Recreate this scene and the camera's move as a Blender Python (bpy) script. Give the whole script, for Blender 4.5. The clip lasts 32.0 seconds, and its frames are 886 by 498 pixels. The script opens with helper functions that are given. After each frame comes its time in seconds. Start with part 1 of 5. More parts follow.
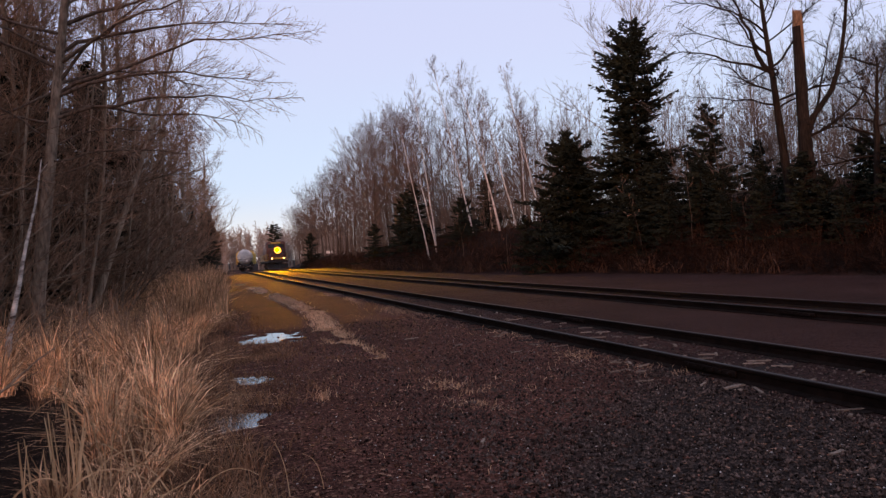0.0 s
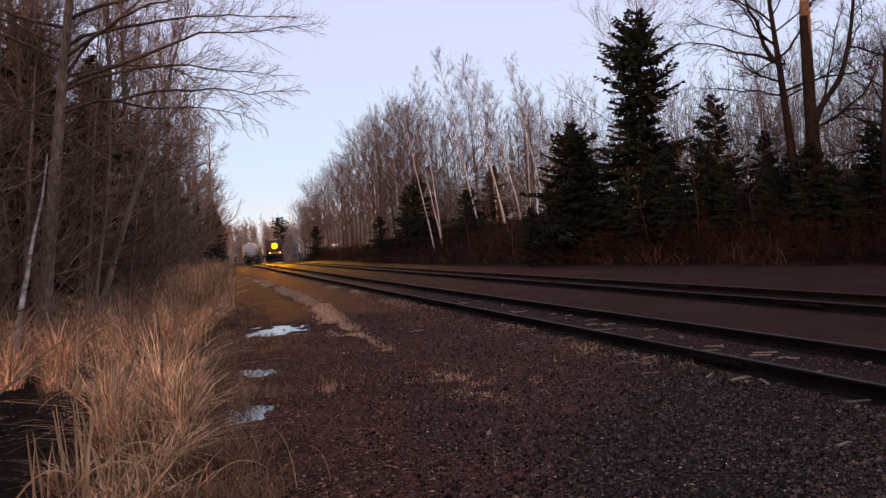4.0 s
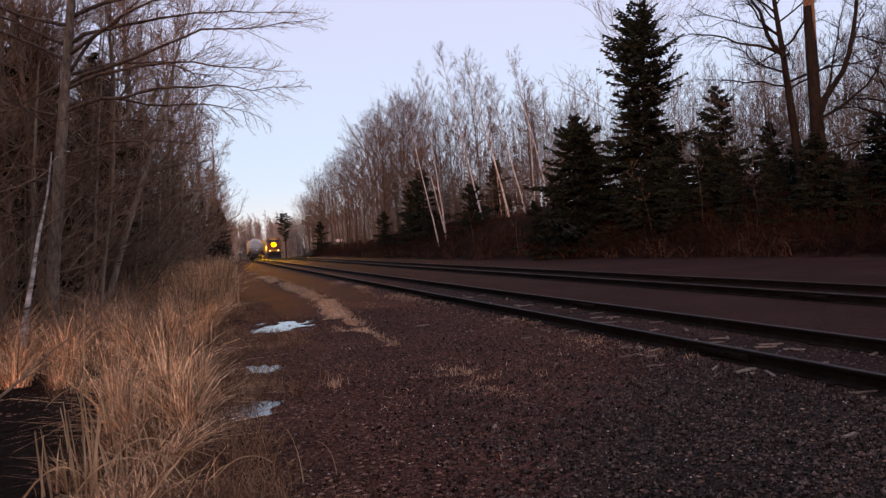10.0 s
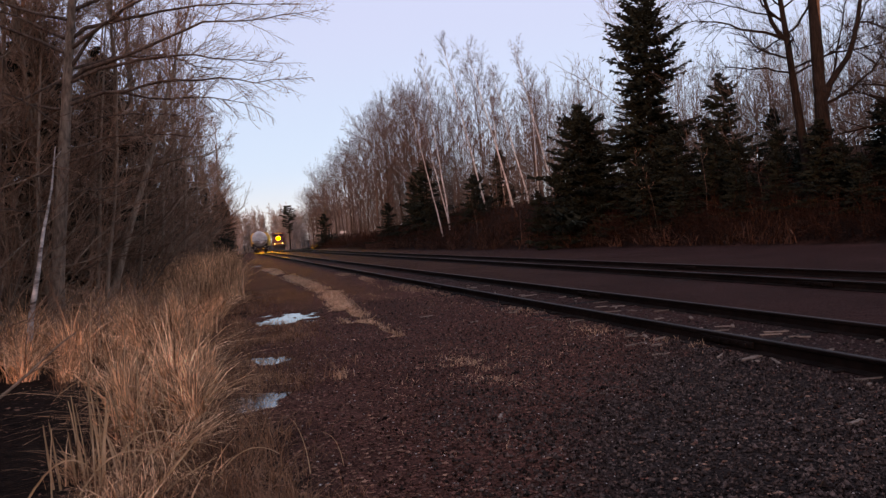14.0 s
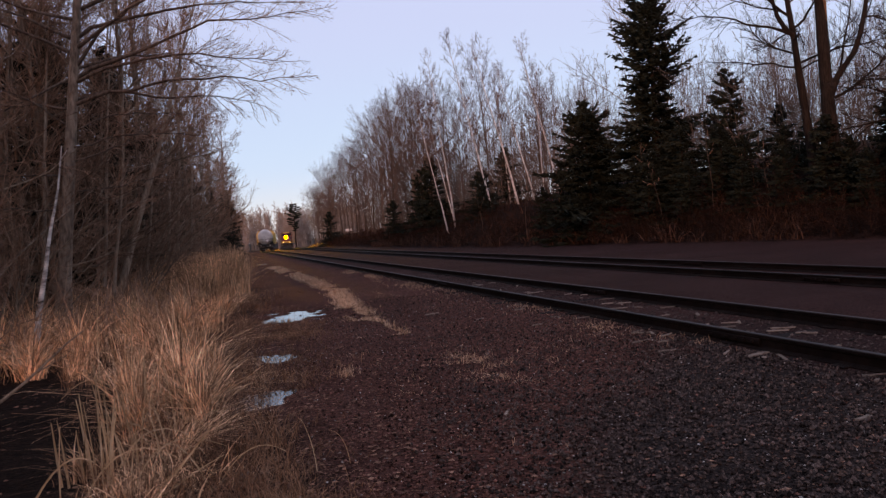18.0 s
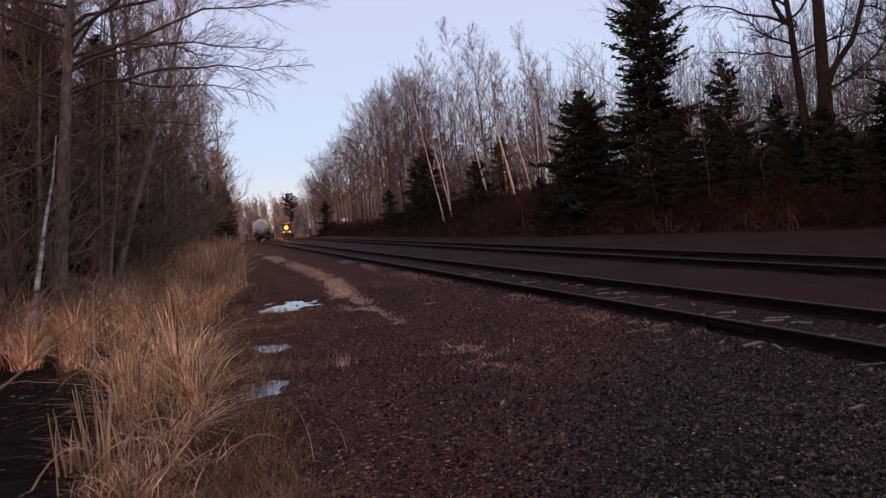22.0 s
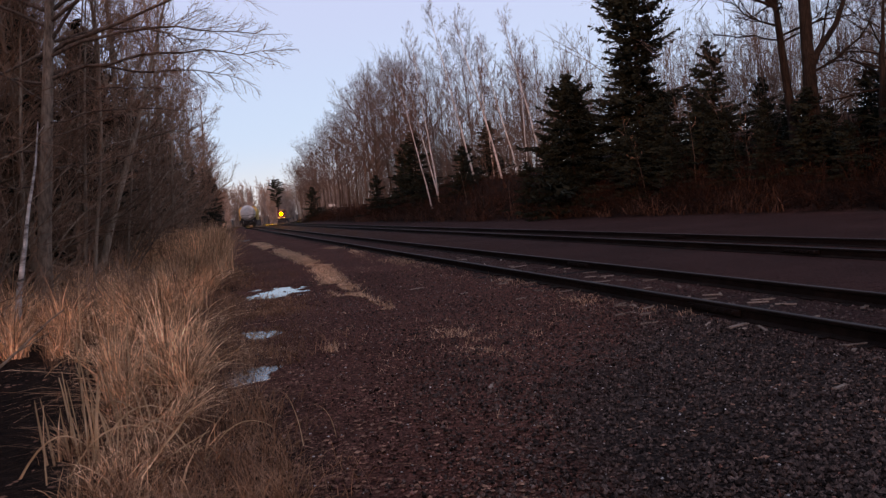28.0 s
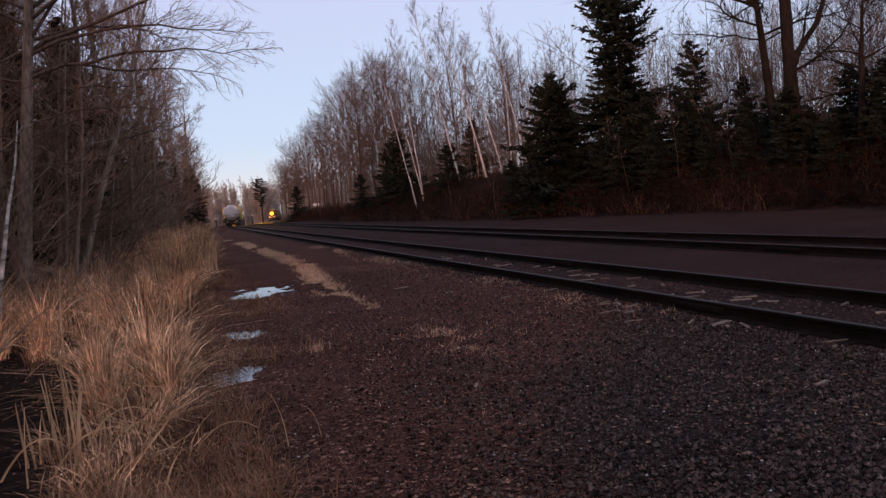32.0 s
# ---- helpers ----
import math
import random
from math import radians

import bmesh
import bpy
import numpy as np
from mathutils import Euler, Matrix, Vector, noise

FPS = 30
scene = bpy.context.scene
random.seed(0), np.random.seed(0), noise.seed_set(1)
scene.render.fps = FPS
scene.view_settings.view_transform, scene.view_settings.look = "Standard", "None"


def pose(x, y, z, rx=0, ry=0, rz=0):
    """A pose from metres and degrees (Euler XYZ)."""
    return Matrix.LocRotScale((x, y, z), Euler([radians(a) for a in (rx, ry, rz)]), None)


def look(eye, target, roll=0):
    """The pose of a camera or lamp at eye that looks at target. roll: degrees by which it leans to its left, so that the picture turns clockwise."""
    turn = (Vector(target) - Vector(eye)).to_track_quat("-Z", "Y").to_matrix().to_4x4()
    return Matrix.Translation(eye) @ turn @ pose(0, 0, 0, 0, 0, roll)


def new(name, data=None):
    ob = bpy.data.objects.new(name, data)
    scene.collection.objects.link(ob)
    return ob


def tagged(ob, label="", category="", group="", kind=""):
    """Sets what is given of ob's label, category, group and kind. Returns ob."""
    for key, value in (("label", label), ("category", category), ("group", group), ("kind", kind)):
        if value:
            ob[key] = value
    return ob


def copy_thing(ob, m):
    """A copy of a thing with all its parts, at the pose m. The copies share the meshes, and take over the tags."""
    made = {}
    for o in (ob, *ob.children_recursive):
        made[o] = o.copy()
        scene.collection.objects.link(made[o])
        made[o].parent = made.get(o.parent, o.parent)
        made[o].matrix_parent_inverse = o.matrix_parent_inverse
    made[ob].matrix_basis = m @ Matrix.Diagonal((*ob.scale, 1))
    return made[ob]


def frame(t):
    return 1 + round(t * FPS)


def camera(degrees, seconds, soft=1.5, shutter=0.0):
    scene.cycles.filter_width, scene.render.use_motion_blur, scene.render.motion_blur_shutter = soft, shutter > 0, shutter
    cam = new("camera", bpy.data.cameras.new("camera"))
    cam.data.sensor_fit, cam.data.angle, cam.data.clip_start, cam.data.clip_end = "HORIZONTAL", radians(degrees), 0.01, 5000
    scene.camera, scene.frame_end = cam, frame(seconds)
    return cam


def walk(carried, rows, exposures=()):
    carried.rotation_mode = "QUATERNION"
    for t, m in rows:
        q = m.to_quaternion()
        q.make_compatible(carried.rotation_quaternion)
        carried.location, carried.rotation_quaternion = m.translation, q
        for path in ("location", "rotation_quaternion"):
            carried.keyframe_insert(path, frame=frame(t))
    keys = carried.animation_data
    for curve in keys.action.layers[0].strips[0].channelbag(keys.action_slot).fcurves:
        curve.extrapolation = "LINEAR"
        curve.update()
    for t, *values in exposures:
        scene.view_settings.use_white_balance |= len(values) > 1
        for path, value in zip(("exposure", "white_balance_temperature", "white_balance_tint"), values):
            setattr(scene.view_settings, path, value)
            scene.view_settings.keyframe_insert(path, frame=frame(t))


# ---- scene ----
# World: the tracks run along +Y, z = 0 is the gravel lot, rail tops at 0.2 m.
EYE = (0.0, 0.0, 1.68)
cam = camera(62.2, 32.0, soft=1.42)

# seconds, heading to the right of +Y, pitch, roll (degrees): hand-held by a standing viewer
HELD = [
    (0.0, 18.19, 0.06, -3.26), (0.5, 18.13, 0.09, -3.23), (1.0, 18.05, 0.10, -3.20), (1.5, 17.97, 0.06, -3.19),
    (2.0, 17.88, -0.04, -3.21), (2.5, 17.82, -0.18, -3.24), (3.0, 17.79, -0.33, -3.28), (3.5, 17.78, -0.42, -3.33),
    (5.5, 17.61, -0.67, -3.77), (6.0, 17.64, -0.66, -3.79), (6.5, 17.66, -0.67, -3.82), (7.0, 17.66, -0.72, -3.82),
    (7.5, 17.64, -0.81, -3.81), (8.0, 17.61, -0.87, -3.83), (8.5, 17.57, -0.90, -3.89), (9.0, 17.53, -0.90, -3.96),
    (9.5, 17.47, -0.89, -3.99), (10.0, 17.38, -0.91, -3.96), (10.5, 17.28, -0.99, -3.93), (11.0, 17.20, -1.11, -3.92),
    (11.5, 17.16, -1.26, -3.97), (12.0, 17.14, -1.40, -4.07), (12.5, 17.10, -1.50, -4.23), (13.0, 17.06, -1.56, -4.38),
    (13.5, 17.03, -1.59, -4.48), (14.0, 17.01, -1.61, -4.53), (14.5, 17.01, -1.62, -4.55), (16.5, 16.84, -1.68, -4.50),
    (17.0, 16.78, -1.69, -4.57), (17.5, 16.68, -1.73, -4.70), (18.0, 16.57, -1.78, -4.80), (18.5, 16.49, -1.82, -4.83),
    (19.0, 16.47, -1.85, -4.79), (19.5, 16.52, -1.90, -4.74), (20.0, 16.61, -1.99, -4.71), (20.5, 16.68, -2.12, -4.72),
    (21.0, 16.74, -2.29, -4.76), (21.5, 16.77, -2.45, -4.78), (22.0, 16.79, -2.59, -4.75), (22.5, 16.81, -2.69, -4.70),
    (23.0, 16.84, -2.78, -4.64), (23.5, 16.88, -2.89, -4.63), (24.0, 16.94, -3.04, -4.65), (24.5, 17.05, -3.23, -4.70),
    (25.0, 17.17, -3.42, -4.76), (25.5, 17.25, -3.55, -4.80), (27.5, 17.60, -3.89, -5.11), (28.0, 17.65, -3.85, -5.16),
    (28.5, 17.75, -3.77, -5.23), (29.0, 17.86, -3.71, -5.29), (29.5, 17.99, -3.69, -5.32), (30.0, 18.16, -3.73, -5.33),
    (30.5, 18.36, -3.81, -5.32), (31.0, 18.55, -3.89, -5.32), (31.5, 18.72, -3.97, -5.31), (32.0, 18.82, -4.03, -5.29),
]


def aim(yaw, pitch, roll):
    a, p = radians(yaw), radians(pitch)
    way = Vector((math.sin(a) * math.cos(p), math.cos(a) * math.cos(p), math.sin(p)))
    return look(EYE, Vector(EYE) + way * 10, roll)


EXPOSURES = [(0.0, 0.15, 7150, 20), (5.0, 0.22, 7350, 20), (13.0, 0.18, 7350, 20), (19.0, 0.07, 7020, 20), (32.0, 0.05, 7020, 20)]
walk(cam, [(t, aim(y, p, r)) for t, y, p, r in HELD], EXPOSURES)

# ---- world and sun: dusk, the last light behind the viewer ----
SUN_EL, SUN_AZ = radians(10.0), radians(208.0)
world = bpy.data.worlds.new("dusk_sky")
scene.world = world
world.use_nodes = True
wn, wl = world.node_tree.nodes, world.node_tree.links
sky = wn.new("ShaderNodeTexSky")
sky.sky_type, sky.sun_disc = "NISHITA", False
sky.sun_elevation, sky.sun_rotation = SUN_EL, SUN_AZ
sky.altitude, sky.air_density, sky.dust_density, sky.ozone_density = 300, 1.0, 0.2, 1.0
wn["Background"].inputs["Strength"].default_value = 0.1


def sky_mix(a, b, factor):
    """Blends two sky colours; each is a colour or a socket, and so may the factor be."""
    x = wn.new("ShaderNodeMix")
    x.data_type = "RGBA"
    for key, v in (("A", a), ("B", b), ("Factor", factor)):
        if isinstance(v, bpy.types.NodeSocket):
            wl.new(v, x.inputs[key])
        else:
            x.inputs[key].default_value = v
    return x.outputs["Result"]


def height_step(lo, hi):
    """0 below the height lo over the horizon, 1 above hi (as sines)."""
    r = wn.new("ShaderNodeMapRange")
    r.interpolation_type = "SMOOTHSTEP"
    r.inputs["From Min"].default_value, r.inputs["From Max"].default_value = lo, hi
    wl.new(sky_up.outputs["Z"], r.inputs["Value"])
    return r.outputs[0]


# thin haze that flattens the dusk sky: pale at the horizon, light blue over it, lavender above
sky_way, sky_up = wn.new("ShaderNodeTexCoord"), wn.new("ShaderNodeSeparateXYZ")
wl.new(sky_way.outputs["Generated"], sky_up.inputs[0])
haze = sky_mix((7.2, 8.0, 9.1, 1), (5.7, 7.65, 10.45, 1), height_step(0.0, 0.1))
haze = sky_mix(haze, (6.15, 7.3, 10.4, 1), height_step(0.1, 0.3))
wl.new(sky_mix(haze, sky.outputs[0], 0.2), wn["Background"].inputs["Color"])
sun = new("sun", bpy.data.lights.new("sun", "SUN"))
sun.data.energy, sun.data.angle, sun.data.color = 2.1, radians(12), (1.0, 0.5, 0.3)
sun_way = Vector((math.sin(SUN_AZ) * math.cos(SUN_EL), math.cos(SUN_AZ) * math.cos(SUN_EL), math.sin(SUN_EL)))
sun.matrix_world = look(sun_way * 50, (0, 0, 0))


# ---- materials ----
def mat(name, a, b, scale=6.0, rough=0.9, bump=0.3, fine=60.0, metal=0.0, island=0.0, each=0.0, spec=0.06, patch=0.35, stretch=(1, 1, 1)):
    """Two-tone procedural surface: grain at one scale, patches at a larger one, fine relief; island / each vary pieces or objects."""
    m = bpy.data.materials.new(name)
    m.use_nodes = True
    n, l = m.node_tree.nodes, m.node_tree.links
    p = n["Principled BSDF"]
    co = n.new("ShaderNodeTexCoord")
    mp = n.new("ShaderNodeMapping")
    mp.inputs["Scale"].default_value = stretch
    l.new(co.outputs["Object"], mp.inputs["Vector"])
    g = n.new("ShaderNodeTexNoise")
    g.inputs["Scale"].default_value, g.inputs["Detail"].default_value, g.inputs["Roughness"].default_value = scale, 5, 0.65
    l.new(mp.outputs[0], g.inputs["Vector"])
    mix = n.new("ShaderNodeMix")
    mix.data_type = "RGBA"
    ramp = n.new("ShaderNodeMapRange")
    ramp.inputs["From Min"].default_value, ramp.inputs["From Max"].default_value = 0.32, 0.68
    l.new(g.outputs["Fac"], ramp.inputs["Value"])
    l.new(ramp.outputs[0], mix.inputs["Factor"])
    mix.inputs["A"].default_value, mix.inputs["B"].default_value = (*a, 1), (*b, 1)
    big = n.new("ShaderNodeTexNoise")
    big.inputs["Scale"].default_value, big.inputs["Detail"].default_value = scale * 0.13, 3
    l.new(co.outputs["Object"], big.inputs["Vector"])
    val = n.new("ShaderNodeMapRange")
    val.inputs["From Min"].default_value, val.inputs["From Max"].default_value = 0.3, 0.7
    val.inputs["To Min"].default_value, val.inputs["To Max"].default_value = 1 - patch, 1 + patch
    l.new(big.outputs["Fac"], val.inputs["Value"])
    hsv = n.new("ShaderNodeHueSaturation")
    l.new(mix.outputs["Result"], hsv.inputs["Color"])
    src = val.outputs[0]
    if island or each:
        info = n.new("ShaderNodeNewGeometry" if island else "ShaderNodeObjectInfo")
        out = info.outputs["Random Per Island" if island else "Random"]
        vr = n.new("ShaderNodeMapRange")
        vr.inputs["To Min"].default_value, vr.inputs["To Max"].default_value = 1 - (island or each), 1 + (island or each)
        l.new(out, vr.inputs["Value"])
        mul = n.new("ShaderNodeMath")
        mul.operation = "MULTIPLY"
        l.new(src, mul.inputs[0])
        l.new(vr.outputs[0], mul.inputs[1])
        src = mul.outputs[0]
    l.new(src, hsv.inputs["Value"])
    l.new(hsv.outputs[0], p.inputs["Base Color"])
    p.inputs["Roughness"].default_value, p.inputs["Metallic"].default_value = rough, metal
    p.inputs["Specular IOR Level"].default_value = spec
    if bump:
        f = n.new("ShaderNodeTexNoise")
        f.inputs["Scale"].default_value, f.inputs["Detail"].default_value = fine, 4
        l.new(mp.outputs[0], f.inputs["Vector"])
        bp = n.new("ShaderNodeBump")
        bp.inputs["Strength"].default_value, bp.inputs["Distance"].default_value = bump, 0.02
        l.new(f.outputs["Fac"], bp.inputs["Height"])
        l.new(bp.outputs[0], p.inputs["Normal"])
    return m


def glow(name, colour, strength):
    m = bpy.data.materials.new(name)
    m.use_nodes = True
    p = m.node_tree.nodes["Principled BSDF"]
    p.inputs["Base Color"].default_value = (0.8, 0.7, 0.5, 1)
    p.inputs["Emission Color"].default_value = (*colour, 1)
    p.inputs["Emission Strength"].default_value = strength
    return m


MAPLE = mat("grey_brown_maple_bark", (0.1, 0.072, 0.055), (0.32, 0.235, 0.175), 5, 0.95, 0.9, 22, stretch=(3.5, 3.5, 0.9))
PALEBARK = mat("pale_grey_tan_bark", (0.14, 0.1, 0.075), (0.36, 0.27, 0.2), 5, 0.95, 0.5, 40, stretch=(3, 3, 0.6), each=0.2)
BANKBARK = mat("grey_brown_bank_bark", (0.045, 0.032, 0.025), (0.14, 0.1, 0.078), 5, 0.95, 0.5, 40, stretch=(3, 3, 0.6), each=0.3)
BARK = mat("grey_brown_bark", (0.1, 0.066, 0.046), (0.27, 0.195, 0.14), 5, 0.95, 0.6, 40, stretch=(3, 3, 0.5), each=0.25)
TWIG = mat("brown_twig_bark", (0.15, 0.09, 0.06), (0.3, 0.187, 0.127), 3, 0.9, 0, each=0.25)
TWIG_PALE = mat("tan_twig_bark", (0.062, 0.046, 0.037), (0.14, 0.105, 0.086), 3, 0.9, 0, each=0.3)
# lighter than the near twigs: distance haze is mixed into this colour
TWIG_FAR = mat("haze_paled_twig", (0.2, 0.155, 0.13), (0.33, 0.27, 0.23), 3, 0.9, 0)
TWIG_RED = mat("reddish_birch_twig", (0.075, 0.046, 0.036), (0.155, 0.1, 0.08), 3, 0.9, 0, each=0.2)
BIRCH = mat("white_birch_bark", (0.05, 0.036, 0.03), (0.88, 0.8, 0.74), 3.6, 0.85, 0.3, 30, stretch=(0.8, 0.8, 2.2), patch=0.4)
DARKBARK = mat("dark_trunk_bark", (0.01, 0.0075, 0.0062), (0.032, 0.0235, 0.0188), 6, 0.95, 0.7, 30, stretch=(3, 3, 0.5))
SNAGWOOD = mat("bare_weathered_snag_wood", (0.06, 0.034, 0.02), (0.26, 0.15, 0.09), 4, 0.9, 0.5, 30, stretch=(4, 4, 0.6))
NEEDLE = mat("dark_spruce_needles", (0.009, 0.0115, 0.0085), (0.026, 0.031, 0.0225), 2, 0.85, 0, island=0.45)
STRAW = mat("dry_straw_grass", (0.2, 0.095, 0.048), (1.0, 0.6, 0.345), 5.5, 0.75, 0, island=0.85, patch=0.6)
STRAW_BROWN = mat("flattened_brown_grass", (0.085, 0.038, 0.021), (0.33, 0.175, 0.1), 1.5, 0.8, 0, island=0.6)
STRAW_DIM = mat("short_bleached_grass", (0.42, 0.24, 0.145), (0.78, 0.49, 0.31), 1.2, 0.85, 0, island=0.35)
REED = mat("pale_reed_blade", (0.38, 0.23, 0.12), (0.62, 0.42, 0.26), 5, 0.7, 0.1, 40, each=0.2)
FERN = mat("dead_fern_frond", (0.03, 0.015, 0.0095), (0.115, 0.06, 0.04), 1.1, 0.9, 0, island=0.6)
# red-brown, taken near black so the bank's shade is in the colour
BRUSH = mat("shade_darkened_bramble", (0.006, 0.003, 0.0022), (0.056, 0.026, 0.0165), 0.9, 0.9, 0, island=0.7)
PALE_STONE = mat("pale_quartz_chip", (0.2, 0.17, 0.15), (0.45, 0.4, 0.37), 60, 0.6, 0, island=0.5)
RED_STONE = mat("ore_stained_stone", (0.018, 0.008, 0.0062), (0.19, 0.092, 0.07), 60, 0.85, 0, island=0.9)
STONE = mat("crushed_stone", (0.0125, 0.0083, 0.0072), (0.112, 0.078, 0.066), 60, 0.8, 0, island=0.9)
LEAF = mat("dead_leaf", (0.1, 0.047, 0.03), (0.27, 0.145, 0.095), 30, 0.8, 0, island=0.5)
WOOD = mat("splintered_tie_wood", (0.12, 0.085, 0.065), (0.34, 0.26, 0.21), 18, 0.9, 0.4, 60, each=0.35, stretch=(1, 6, 6))
TIE = mat("old_creosoted_tie", (0.012, 0.009, 0.008), (0.035, 0.026, 0.023), 10, 0.95, 0.5, 50, each=0.3, stretch=(1, 8, 8))
RUST = mat("rusty_rail_side", (0.007, 0.0045, 0.0038), (0.018, 0.011, 0.0085), 9, 0.8, 0.4, 80, metal=0.1)
RAILTOP = mat("worn_rail_head", (0.012, 0.0085, 0.007), (0.03, 0.021, 0.017), 6, 0.6, 0.05, 80, metal=0.4, stretch=(1, 0.1, 1), spec=0.2)
TANKPAINT = mat("dirty_white_tank_paint", (0.33, 0.32, 0.3), (0.52, 0.51, 0.49), 2, 0.55, 0.1, 20, patch=0.2, spec=0.35)
# hopper colour carries the yellow cast of the headlamp's light
YELLOW = mat("headlamp_yellowed_car_paint", (0.42, 0.27, 0.07), (0.6, 0.42, 0.14), 2, 0.6, 0.1, 20, patch=0.2, spec=0.35)
BLACKSTEEL = mat("grimy_black_steel", (0.014, 0.013, 0.013), (0.04, 0.036, 0.034), 7, 0.7, 0.3, 40, metal=0.3, spec=0.35)
LOCOPAINT = mat("dark_maroon_engine_paint", (0.06, 0.02, 0.016), (0.11, 0.04, 0.03), 3, 0.45, 0.05, 20, spec=0.35)
LOCOYELLOW = mat("engine_gold_paint", (0.4, 0.25, 0.04), (0.55, 0.36, 0.08), 3, 0.5, 0.05, 20, spec=0.35)
GLASS = mat("dark_cab_glass", (0.01, 0.012, 0.014), (0.02, 0.022, 0.025), 3, 0.08, 0, spec=0.5)
WHITEPAINT = mat("white_sign_paint", (0.7, 0.68, 0.66), (0.82, 0.8, 0.78), 4, 0.6, 0.05, 30, patch=0.1, spec=0.35)
HEADLAMP = glow("headlamp_lens", (1.0, 0.42, 0.000004), 500000)
# these two emit only to imitate the glare around the lens
GLARE_BOWL = glow("headlamp_glare_bowl", (1.0, 0.37, 0.02), 2.6)
GLARE_RING = glow("headlamp_glare_ring", (1.0, 0.5, 0.06), 5.0)
DITCHLAMP = glow("ditch_lamp_lens", (1.0, 0.55, 0.16), 6)
WATER = mat("still_puddle_water", (0.012, 0.01, 0.009), (0.02, 0.016, 0.014), 2, 0.03, 0.02, 3, spec=0.5)


def ground_material():
    """Red-brown ore-stained fines, grey crushed stone, leaf mould darkened for shade and straw litter, laid by three
    ground masks.
    """
    m = bpy.data.materials.new("red_brown_ground")
    m.use_nodes = True
    n, l = m.node_tree.nodes, m.node_tree.links
    p = n["Principled BSDF"]
    co = n.new("ShaderNodeTexCoord")

    def tone(a, b, scale, lo=0.35, hi=0.65):
        g = n.new("ShaderNodeTexNoise")
        g.inputs["Scale"].default_value, g.inputs["Detail"].default_value, g.inputs["Roughness"].default_value = scale, 6, 0.7
        l.new(co.outputs["Object"], g.inputs["Vector"])
        r = n.new("ShaderNodeMapRange")
        r.inputs["From Min"].default_value, r.inputs["From Max"].default_value = lo, hi
        l.new(g.outputs["Fac"], r.inputs["Value"])
        x = n.new("ShaderNodeMix")
        x.data_type = "RGBA"
        x.inputs["A"].default_value, x.inputs["B"].default_value = (*a, 1), (*b, 1)
        l.new(r.outputs[0], x.inputs["Factor"])
        return x.outputs["Result"]

    def over(under, top, mask):
        at = n.new("ShaderNodeAttribute")
        at.attribute_name = mask
        x = n.new("ShaderNodeMix")
        x.data_type = "RGBA"
        l.new(at.outputs["Fac"], x.inputs["Factor"])
        l.new(under, x.inputs["A"])
        l.new(top, x.inputs["B"])
        return x.outputs["Result"]

    c = tone((0.028, 0.0106, 0.0075), (0.14, 0.058, 0.042), 20)
    # grey stone base, darkened to paint the shadowed voids between the loose stones
    c = over(c, tone((0.012, 0.008, 0.007), (0.06, 0.042, 0.036), 34, 0.4, 0.62), "grey")
    c = over(c, tone((0.028, 0.0125, 0.0106), (0.051, 0.0243, 0.0205), 40), "ballast")
    # leaf mould, its tone taken near black for the shade under trees and brush
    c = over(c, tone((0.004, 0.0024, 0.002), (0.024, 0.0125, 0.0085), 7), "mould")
    big = n.new("ShaderNodeTexNoise")
    big.inputs["Scale"].default_value, big.inputs["Detail"].default_value = 0.45, 4
    l.new(co.outputs["Object"], big.inputs["Vector"])
    v = n.new("ShaderNodeMapRange")
    v.inputs["From Min"].default_value, v.inputs["From Max"].default_value = 0.3, 0.7
    v.inputs["To Min"].default_value, v.inputs["To Max"].default_value = 0.75, 1.2
    l.new(big.outputs["Fac"], v.inputs["Value"])
    # pebbles of differing tone
    peb = n.new("ShaderNodeTexVoronoi")
    peb.inputs["Scale"].default_value = 46
    l.new(co.outputs["Object"], peb.inputs["Vector"])
    split = n.new("ShaderNodeSeparateColor")
    l.new(peb.outputs["Color"], split.inputs[0])
    pv = n.new("ShaderNodeMapRange")
    pv.inputs["To Min"].default_value, pv.inputs["To Max"].default_value = 0.45, 1.5
    l.new(split.outputs[0], pv.inputs["Value"])
    mul = n.new("ShaderNodeMath")
    mul.operation = "MULTIPLY"
    l.new(v.outputs[0], mul.inputs[0])
    l.new(pv.outputs[0], mul.inputs[1])
    h = n.new("ShaderNodeHueSaturation")
    l.new(c, h.inputs["Color"])
    l.new(mul.outputs[0], h.inputs["Value"])
    l.new(h.outputs[0], p.inputs["Base Color"])
    p.inputs["Roughness"].default_value = 0.93
    p.inputs["Specular IOR Level"].default_value = 0.04
    f = n.new("ShaderNodeTexVoronoi")
    f.inputs["Scale"].default_value = 38
    l.new(co.outputs["Object"], f.inputs["Vector"])
    f2 = n.new("ShaderNodeTexNoise")
    f2.inputs["Scale"].default_value, f2.inputs["Detail"].default_value = 14, 5
    l.new(co.outputs["Object"], f2.inputs["Vector"])
    add = n.new("ShaderNodeMath")
    l.new(f.outputs["Distance"], add.inputs[0])
    l.new(f2.outputs["Fac"], add.inputs[1])
    bp = n.new("ShaderNodeBump")
    bp.inputs["Strength"].default_value, bp.inputs["Distance"].default_value = 0.7, 0.03
    l.new(add.outputs[0], bp.inputs["Height"])
    l.new(bp.outputs[0], p.inputs["Normal"])
    return m


GROUND = ground_material()


